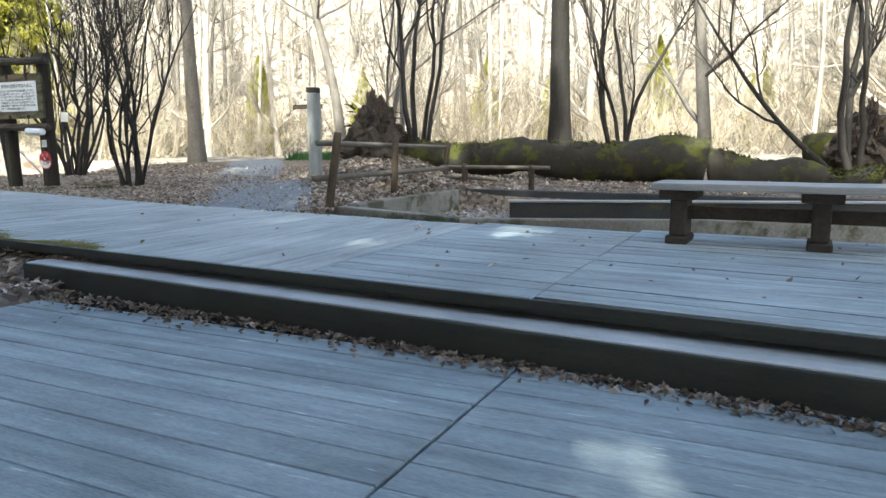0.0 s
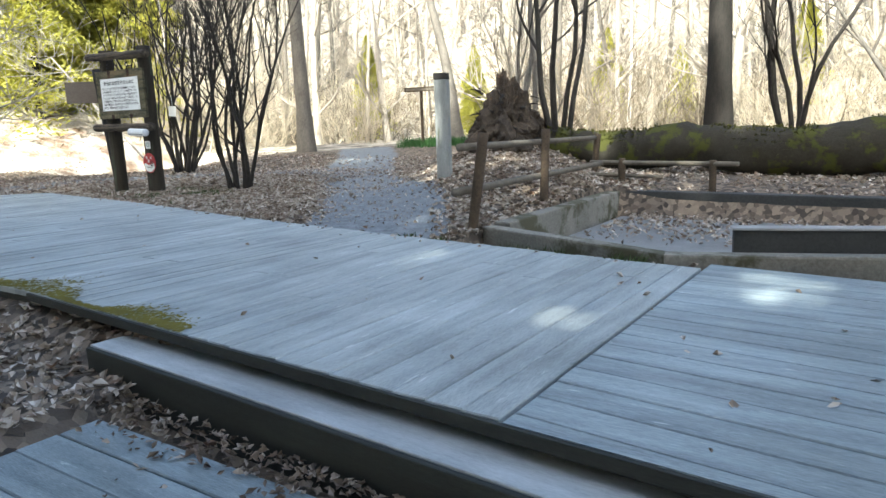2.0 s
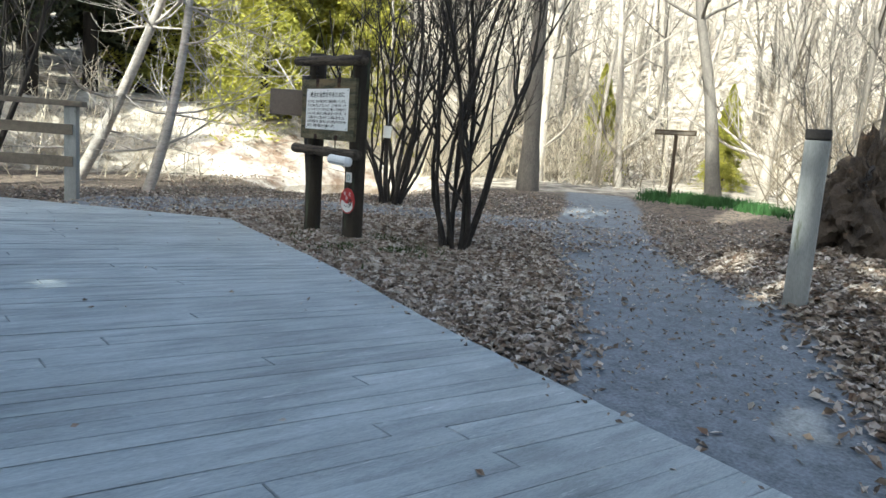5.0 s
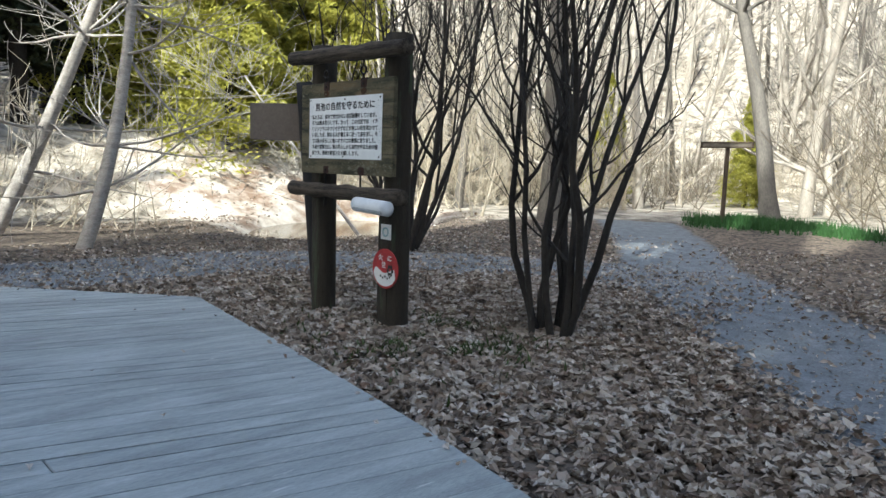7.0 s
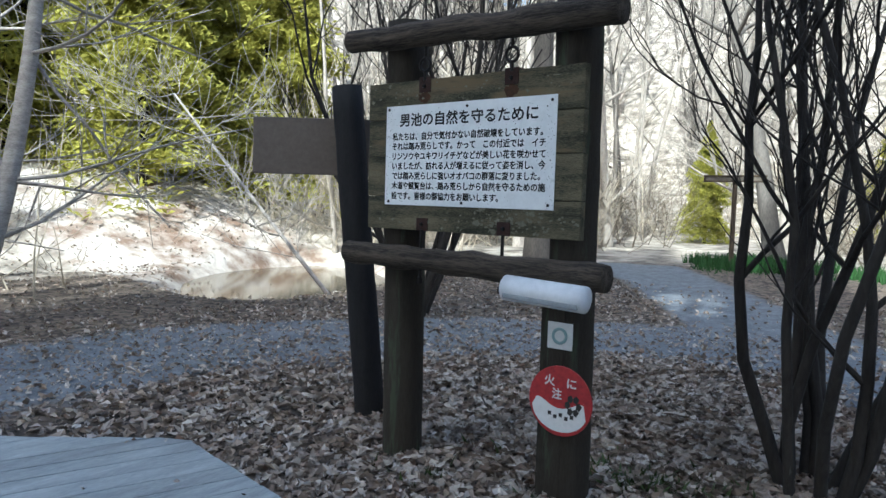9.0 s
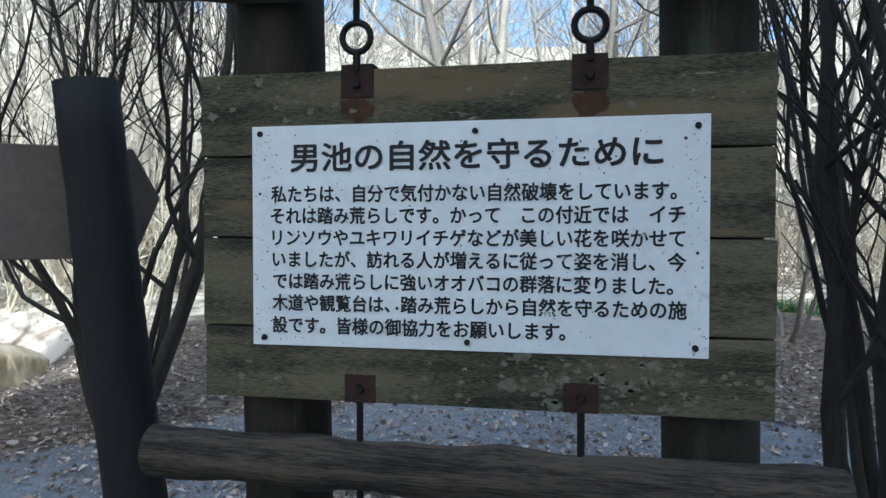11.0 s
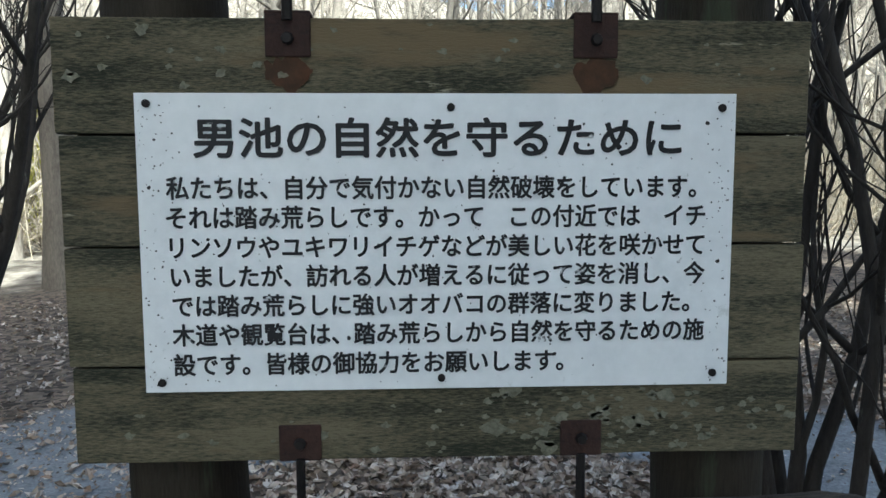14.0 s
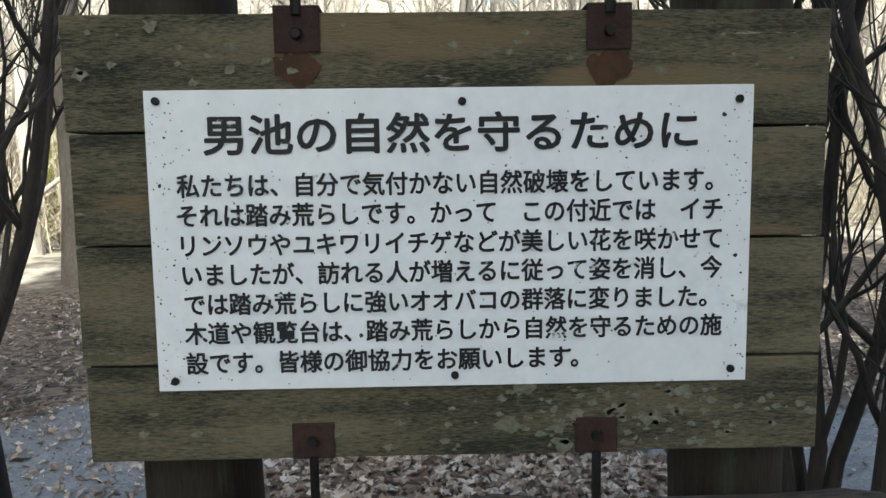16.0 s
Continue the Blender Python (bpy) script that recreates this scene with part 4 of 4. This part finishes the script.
def birch(at, top, mid, r, seed):
    rng_ = random.Random(seed)
    a, m_, b = Vector((0, 0, -0.2)), Vector(mid) - Vector(at), Vector(top) - Vector(at)
    pts = [a * (1 - t) ** 2 + m_ * 2 * t * (1 - t) + b * t * t for t in np.linspace(0, 1, 10)]
    parts = [tube_data(pts, [r * (1 - 0.55 * t) for t in np.linspace(0, 1, 10)], 10, cap=False)]
    for k in range(22):
        i = rng_.randint(2, 9)
        branch(rng_, pts[i], (rng_.uniform(-1, 1), rng_.uniform(-1, 1), rng_.uniform(-0.3, 0.5)), rng_.uniform(1.2, 3.0), r * 0.22, 2, parts, 5, 0.4, 4, 0.0, 0.005)
    tree("birch_tree", at, bark_birch, "leaning white-barked birch with bare twigs", join(parts), category="tree")


birch((-6.2, -0.45, -0.15), (-6.85, 0.75, 6.2), (-6.1, 0.5, 2.2), 0.12, 51)
birch((-8.6, -1.2, -0.1), (-7.4, 1.3, 7.0), (-8.1, 0.2, 2.6), 0.14, 52)
birch((-7.0, 5.6, -0.2), (-10.2, 4.4, 3.3), (-8.5, 5.1, 1.2), 0.045, 53)


# evergreens on the western bank
def evergreen(name, at, h_, spread, count, blade, m, label, seed, trunk_r=0.12, base=0.1):
    root = empty(name, pose(*at))
    v, f = clump_tree_data(seed, h_, spread, count, blade, base)
    c = mesh_ob("foliage", v, f, m, root)
    c["kind"] = "stuff"
    v, f = tube_data([(0, 0, -0.4), (0.03, 0, h_ * 0.5), (0, 0.02, h_ * 0.97)], [trunk_r * 1.2, trunk_r * 0.8, 0.02], 9)
    mesh_ob("trunk", v, f, bark_dark, root, smooth=True)
    return tagged(root, label, "tree")


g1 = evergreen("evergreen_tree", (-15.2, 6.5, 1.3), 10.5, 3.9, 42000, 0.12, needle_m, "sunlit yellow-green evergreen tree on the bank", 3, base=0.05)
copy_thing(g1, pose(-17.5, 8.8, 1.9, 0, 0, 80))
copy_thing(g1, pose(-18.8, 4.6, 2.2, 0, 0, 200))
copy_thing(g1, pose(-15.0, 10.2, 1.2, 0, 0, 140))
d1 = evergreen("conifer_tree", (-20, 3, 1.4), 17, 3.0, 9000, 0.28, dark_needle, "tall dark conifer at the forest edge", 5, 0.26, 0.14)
rng = random.Random(77)
for k in range(20):
    x, y = -23 - rng.uniform(0, 9), -12 + k * 1.5 + rng.uniform(-1, 1)
    copy_thing(d1, pose(x, y, height(x, y), 0, 0, rng.uniform(0, 360)))
for x, y, k in ((-9.5, -7.0, 0.42), (-17, -6, 0.6), (-18.5, -2.5, 0.5), (-20.5, -4.5, 0.7)):
    copy_thing(d1, pose(x, y, height(x, y), 0, 0, x * 40) @ Matrix.Scale(k, 4))

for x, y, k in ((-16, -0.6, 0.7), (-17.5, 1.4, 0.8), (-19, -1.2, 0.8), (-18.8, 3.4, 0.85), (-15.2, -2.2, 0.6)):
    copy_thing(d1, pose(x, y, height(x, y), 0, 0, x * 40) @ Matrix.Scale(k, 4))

# lower conifers on the south-western side, added out of sight to shade the bank
for x, y, k in ((-8, -9.5, 0.6), (-10.5, -8.2, 0.68), (-13, -8.6, 0.72), (-15.5, -8.0, 0.7), (-18, -8.5, 0.7)):
    copy_thing(d1, pose(x, y, height(x, y), 0, 0, x * 53) @ Matrix.Scale(k, 4))

# conifers south of the deck, added unseen to shade it; GAPS cut sun patches
GAPS = [(10.16, -4.17, 0, 0.3), (10.99, -2.82, 0, 0.35), (13.45, -4.56, 0, 0.4), (12.59, -6.72, -0.28, 0.32), (6.9, -1.2, 0, 0.36), (8.27, -2.83, 0, 0.34),
        (2.28, -3.8, 0, 0.3), (1.38, -2.78, 0, 0.28), (5.38, -4.39, 0, 0.28), (7.43, 0.32, 0, 0.4), (11.5, 4.75, 0.8, 0.8), (8.6, 3.2, 0, 0.7), (-1.5, 7.2, 0.1, 0.8), (-3.2, 7.4, 0.1, 0.7), (4.6, 6.2, 0.2, 0.8), (14.2, -3.4, 0, 0.4)]
rng_h = random.Random(19)
GAPS += [(rng_h.uniform(2.5, 9.5), rng_h.uniform(0.5, 7.0), 0.1, rng_h.uniform(0.2, 0.5)) for i in range(26)]
sv = clump_tree_data(6, 26, 3.8, 11000, 0.38, 0.12)[0]
sv = np.array([tuple(v) for v in sv]).reshape(-1, 4, 3)


def shade_conifer(x, y, turn):
    z, c, s_ = height(x, y), math.cos(radians(turn)), math.sin(radians(turn))
    mid = sv.mean(1)
    at = np.stack((mid[:, 0] * c - mid[:, 1] * s_ + x, mid[:, 0] * s_ + mid[:, 1] * c + y, mid[:, 2] + z), 1)
    keep = np.ones(len(mid), bool)
    stays = np.random.default_rng(int(abs(x * 100))).random(len(mid))
    way = np.array(sun_way)
    for gx_, gy_, gz_, r in GAPS:
        off = at - np.array((gx_, gy_, gz_))
        off = off - np.outer(off @ way, way)
        keep &= stays < 0.042 + np.clip((np.sqrt((off ** 2).sum(1)) / (r + 0.12) - 0.8) / 0.4, 0, 1)
    q = sv[keep].reshape(-1, 3)
    root = empty("shade_conifer", pose(x, y, z, 0, 0, turn))
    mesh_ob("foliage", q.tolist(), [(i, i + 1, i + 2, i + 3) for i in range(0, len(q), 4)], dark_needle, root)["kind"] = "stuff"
    v, f = tube_data([(0, 0, -0.4), (0.03, 0, 13), (0, 0.02, 25.2)], [0.34, 0.22, 0.02], 9)
    mesh_ob("trunk", v, f, bark_dark, root, smooth=True)
    tagged(root, "tall dense conifer added out of view to shade the deck", "tree", "shade conifers")


shade_conifer(2, -15, 0)
for k in range(5, 26):
    shade_conifer(-6.5 + k * 1.25 + rng.uniform(-0.4, 0.4), -15.5 - 3.6 * (k % 2) + rng.uniform(-0.6, 0.6), rng.uniform(0, 360))
for x in (0.6, 2.4, 4.2, 5.8):
    shade_conifer(x, -13.2, x * 77)

# bare forest to the north and west
variants = [(bare_tree_data(60 + i, 9 + 1.6 * i, 0.07 + 0.025 * i, 3, 5, 0.1, first=0.15, min_r=0.009), (bark_pale, bark_pale, bark_grey, bark_pale, bark_pale)[i]) for i in range(5)]
protos = []
for i, (dat, m_) in enumerate(variants):
    x, y = -8.0 + 5 * i, 21.0 + (i * 7) % 5
    protos.append(tagged(mesh_ob("forest_tree", dat[0], dat[1], m_, smooth=True), "slender pale leafless tree in the forest", "tree", "forest trees"))
    protos[-1].matrix_basis = pose(x, y, height(x, y))
for k in range(300):
    a = radians(rng.uniform(28, 178))
    d = rng.uniform(19, 52)
    x, y = 6 + d * math.cos(a), -3 + d * math.sin(a)
    if y < 14 and x < 2 and x > -14 or abs(x + 2.5 + (y - 12) * 0.35) < 1.2 and y < 26:
        continue
    if x < -12 and y < 16:
        continue
    copy_thing(protos[rng.randrange(5)], pose(x, y, height(x, y) - 0.1, rng.uniform(-6, 6), rng.uniform(-6, 6), rng.uniform(0, 360)))


def brush_data(seed, n_, w, h_):
    rng_ = random.Random(seed)
    parts = []
    for i in range(n_):
        s = (rng_.uniform(-w, w), rng_.uniform(-w * 0.5, w * 0.5), -0.1)
        branch(rng_, s, (rng_.gauss(0, 0.75), rng_.gauss(0, 0.75), 1), h_ * rng_.uniform(0.3, 1.1), 0.014, 2, parts, 4, 0.55, 3, 0.1, 0.005, 4)
    return join(parts)


for x, y in ((-9.5, 10.8), (-11.5, 9.8), (-13, 12.2), (-15, 10.5), (-10.5, 14), (-8.2, 13.5), (-16.5, 13), (-12.2, 16), (-7.0, 16.5), (-9.0, 17.5), (-14, 15), (-18, 15)):
    copy_thing(protos[int(x * 7) % 4], pose(x, y, height(x, y) - 0.1, 3, -4, x * 57))
for k in range(150):
    a = radians(rng.uniform(30, 165))
    d = rng.uniform(30, 75)
    x, y = 6 + d * math.cos(a), -3 + d * math.sin(a)
    copy_thing(protos[(2, 2, 4, 3)[k % 4]], pose(x, y, height(x, y) - 0.1, rng.uniform(-8, 8), rng.uniform(-8, 8), rng.uniform(0, 360)) @ Matrix.Scale(rng.uniform(0.7, 1.2), 4))
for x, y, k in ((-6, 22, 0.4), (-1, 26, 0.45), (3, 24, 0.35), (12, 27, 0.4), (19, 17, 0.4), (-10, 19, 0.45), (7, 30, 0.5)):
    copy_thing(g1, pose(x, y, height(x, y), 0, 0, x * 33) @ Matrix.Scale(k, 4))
bv, bf = brush_data(9, 34, 2.2, 2.8)
brush = tagged(mesh_ob("brush_thicket", bv, bf, twig_m), "pale dry leafless brush thicket", "brush", "brush thickets", kind="stuff")
brush.matrix_basis = pose(2, 18, height(2, 18))
bv, bf = brush_data(10, 34, 2.2, 2.8)
brush2 = tagged(mesh_ob("brush_thicket", bv, bf, twig_dark), "brown dry leafless brush thicket", "brush", "brush thickets", kind="stuff")
brush2.matrix_basis = pose(8, 17, height(8, 17))
for k in range(150):
    a = radians(rng.uniform(25, 165))
    d = rng.uniform(18, 42)
    x, y = 7 + d * math.cos(a), -4 + d * math.sin(a)
    if abs(x + 2.5 + (y - 12) * 0.35) < 2.2 and y < 24 or y < 13 and x < 4:
        continue
    copy_thing(brush if k % 3 else brush2, pose(x, y, height(x, y), 0, 0, rng.uniform(0, 360)) @ Matrix.Scale(rng.uniform(0.7, 1.4), 4))
for x, y, z in ((-11, -1.5, 0), (-12.5, -4.5, 0), (-9.8, -4.0, 0), (-13.5, 12.5, 0), (-10, 13.5, 0), (-8.5, -6.5, 0), (-11, 10.5, 0), (-13, 9.5, 0), (-9.5, 12, 0), (-15, 11.5, 0), (-12, 14, 0), (-7.5, 15, 0), (-10, 0.2, 0)):
    copy_thing(brush, pose(x, y, height(x, y), 0, 0, x * 31))

# grass by the trail sign
rng_g = random.Random(15)
gvv, gff = [], []
for i in range(9000):
    x, y = rng_g.uniform(-3.2, 5.0), 12.3 + rng_g.gauss(0, 0.45)
    if noise.noise(Vector((x * 1.1, y, 0))) < -0.05:
        continue
    if i % 3 == 0:
        x, y = rng_g.uniform(-2.6, -0.4), 13.2 + rng_g.gauss(0, 0.6)
    z = height(x, y) - 0.01
    a, hgt = rng_g.uniform(0, 6.283), rng_g.uniform(0.10, 0.30)
    dx, dy = math.cos(a) * 0.016, math.sin(a) * 0.016
    o = len(gvv)
    gvv += [(x - dx, y - dy, z), (x + dx, y + dy, z), (x + rng_g.gauss(0, 0.06), y + rng_g.gauss(0, 0.06), z + hgt)]
    gff.append((o, o + 1, o + 2))
tagged(mesh_ob("grass_tufts", gvv, gff, grass_m), "fresh green grass along the path edge", "grass", kind="stuff")
gvv, gff = [], []
for i in range(7000):
    x, y = rng_g.gauss(0.95, 0.42), rng_g.gauss(0.05, 0.32)
    if i % 2:
        x, y = rng_g.uniform(7.6, 10.4), 0
        y = back_edge(x) + abs(rng_g.gauss(0, 0.06))
    if i % 2 and (i % 10 != 1 or noise.noise(Vector((x * 1.5, 0, 7))) < 0):
        continue
    if in_deck(x, y) or (i % 2 == 0 and noise.noise(Vector((x * 2, y * 2, 1))) < 0):
        continue
    z = height(x, y)
    a, hgt = rng_g.uniform(0, 6.283), rng_g.uniform(0.015, 0.07)
    dx, dy = math.cos(a) * 0.018, math.sin(a) * 0.018
    o = len(gvv)
    gvv += [(x - dx, y - dy, z), (x + dx, y + dy, z), (x + rng_g.gauss(0, 0.05), y + rng_g.gauss(0, 0.05), max(z, -0.02) + hgt)]
    gff.append((o, o + 1, o + 2))
tagged(mesh_ob("moss_tufts", gvv, gff, herb_m), "small green plants among the leaves", "plants", kind="stuff")
# paper note hung in the shrub behind the sign
note = block("paper_note", (0.17, 0.012, 0.24), paper_m, None, pose(-3.40, 3.48, 1.36, 0, 4, 35), 0.003)
tagged(note, "small white paper note tied to the shrub", "note")
tie = mesh_ob("string", *tube_data([(0, 0, 0.24), (-0.06, 0.10, 0.5)], [0.004, 0.004], 5), paper_m, note)

# ---- decks and their planks ----
deck = empty("viewing_deck", pose(0, 0, 0))
tagged(deck, "weathered grey plank viewing deck", "deck", kind="structure")
lower = empty("lower_deck", pose(0, 0, 0))
tagged(lower, "weathered blue-grey lower plank deck with leaves", "deck", kind="structure")
step = empty("deck_step", pose(0, 0, 0))
tagged(step, "long dark timber step with grey tread", "step", kind="structure")


def plank(quad, z, th, m, parent, seed):
    """A board from its four plan corners in order, with eased top edges."""
    c = sum((Vector((x, y, 0)) for x, y in quad), Vector()) / 4
    rng_ = random.Random(seed)
    dz = rng_.uniform(-0.002, 0.002)
    lo, mid, top = [], [], []
    for x, y in quad:
        p_ = Vector((x, y, 0)) - c
        lo.append((p_.x, p_.y, -th))
        mid.append((p_.x, p_.y, -0.006))
        sx, sy = (Vector((x, y, 0)) - c).x, (Vector((x, y, 0)) - c).y
        top.append((sx - math.copysign(0.005, sx), sy - math.copysign(0.005, sy), rng_.uniform(-0.0015, 0.0015)))
    fs = [(3, 2, 1, 0), (8, 9, 10, 11)]
    for i in range(4):
        j = (i + 1) % 4
        fs += [(i, j, 4 + j, 4 + i), (4 + i, 4 + j, 8 + j, 8 + i)]
    ob = mesh_ob("plank", lo + mid + top, fs, m, parent)
    ob.matrix_basis = pose(c.x, c.y, z + dz)
    return ob


rng = random.Random(31)


def fan(x):
    return max(0.0, 0.30 - 0.029 * max(0, x))


x, seed = -4.4, 0
while x < 10.42:
    w = 0.168 + rng.uniform(-0.006, 0.006)
    x1 = min(x + w, 10.44)
    g = rng.choice((0.003, 0.004, 0.006, 0.008, 0.011))

    def at_y(xx, yy):
        return xx + fan(xx) * (yy + 3.5)
    ya, yb = front_edge(x), min(back_edge(at_y(x, -1.5)), back_edge(at_y(x1, -1.5)))
    yb2 = back_edge(at_y(x1, yb))
    if yb > ya + 0.3:
        cuts = [ya - 0.02]
        if yb - ya > 2 and rng.random() < 0.45:
            cuts.append(rng.choice((-3.9, -3.2, -4.3, -2.9)))
        cuts.append(None)
        for a, b in zip(cuts, cuts[1:]):
            a += 0.003
            be = (b - 0.003) if b is not None else back_edge(at_y(x, yb))
            be2 = (b - 0.003) if b is not None else yb2
            if be <= a + 0.1:
                continue
            seed += 1
            plank([(at_y(x, a), a), (at_y(x1, a) - g, a), (at_y(x1, be2) - g, be2), (at_y(x, be), be)], 0.0, 0.04, deck_y, deck, seed)
    x = x1
SL = -0.10
y = -2.25
row = 0
while y > -6.0:
    w = 0.185 + rng.uniform(-0.005, 0.005)
    g = rng.choice((0.003, 0.005, 0.006, 0.009))
    for x0, x1 in ((10.448, 11.968), (11.974, 14.6), (14.61, 17.9)):
        pts_ = [(x0, y - w + g + SL * (x0 - 12)), (x1, y - w + g + SL * (x1 - 12)), (x1, y + SL * (x1 - 12)), (x0, y + SL * (x0 - 12))]
        pts_ = [(px, max(py, front_edge(px) - 0.02)) for px, py in pts_]
        pts_ = [(px, min(py, -2.25)) for px, py in pts_]
        if min(pts_[3][1] - pts_[0][1], pts_[2][1] - pts_[1][1]) < 0.03:
            continue
        seed += 1
        plank(pts_, 0.0, 0.04, deck_x, deck, seed)
    y -= w
y = front_edge(12) - 0.26
while y > -11.5:
    w = 0.195 + rng.uniform(-0.006, 0.006)
    g = rng.choice((0.003, 0.005, 0.006, 0.009))
    for x0, x1 in ((8.4 + rng.uniform(0, 0.05), 11.995), (12.01, 15.0), (15.006, 18)):
        seed += 1
        plank([(x0, y - w + g), (x1, y - w + g), (x1, y), (x0, y)], LOW, 0.045, deck_x, lower, seed)
    y -= w
sub = block("deck_frame", (9.6, 5.6, 0.06), fascia_m, lower, pose(13.3, -8.9, LOW - 0.115), 0.01)

# edge beams under the upper deck, the step's riser and tread
ang = math.degrees(math.atan(-0.072))
L = 11.4
cx = 6.6 + L / 2
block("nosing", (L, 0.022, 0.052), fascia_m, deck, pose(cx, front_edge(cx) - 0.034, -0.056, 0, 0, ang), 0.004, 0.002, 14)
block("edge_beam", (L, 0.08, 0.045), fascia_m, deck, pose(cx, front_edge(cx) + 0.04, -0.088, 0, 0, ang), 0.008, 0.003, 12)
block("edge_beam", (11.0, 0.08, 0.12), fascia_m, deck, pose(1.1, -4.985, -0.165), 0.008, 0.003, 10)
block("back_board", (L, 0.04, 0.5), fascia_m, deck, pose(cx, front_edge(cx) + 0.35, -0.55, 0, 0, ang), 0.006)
s0, s1 = 7.80, 18.0
sc = (s0 + s1) / 2
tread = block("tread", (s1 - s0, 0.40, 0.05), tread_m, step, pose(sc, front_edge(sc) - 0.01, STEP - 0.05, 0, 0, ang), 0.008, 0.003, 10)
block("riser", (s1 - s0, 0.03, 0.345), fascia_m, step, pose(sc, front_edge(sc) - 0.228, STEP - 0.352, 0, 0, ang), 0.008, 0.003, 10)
# moss along the western edge of the deck
mv, mf = [], []
rng_m = random.Random(5)
for i in range(11000):
    x = rng_m.uniform(-2.0, 8.4)
    d = abs(rng_m.gauss(0, 0.16)) * max(0.1, 0.55 + 1.2 * noise.noise(Vector((x * 1.3, 0, 2))))
    y = front_edge(x) - 0.015 + d
    o = len(mv)
    a = rng_m.uniform(0, 6.283)
    s = rng_m.uniform(0.010, 0.022)
    z = 0.003
    mv += [(x + s * math.cos(a), y + s * math.sin(a), z), (x + s * math.cos(a + 2.1), y + s * math.sin(a + 2.1), z), (x + s * math.cos(a + 4.2), y + s * math.sin(a + 4.2), z + rng_m.uniform(0.0, 0.003))]
    mf.append((o, o + 1, o + 2))
ms = mesh_ob("moss_fringe", mv, mf, fringe_m, deck)
ms["kind"] = "stuff"
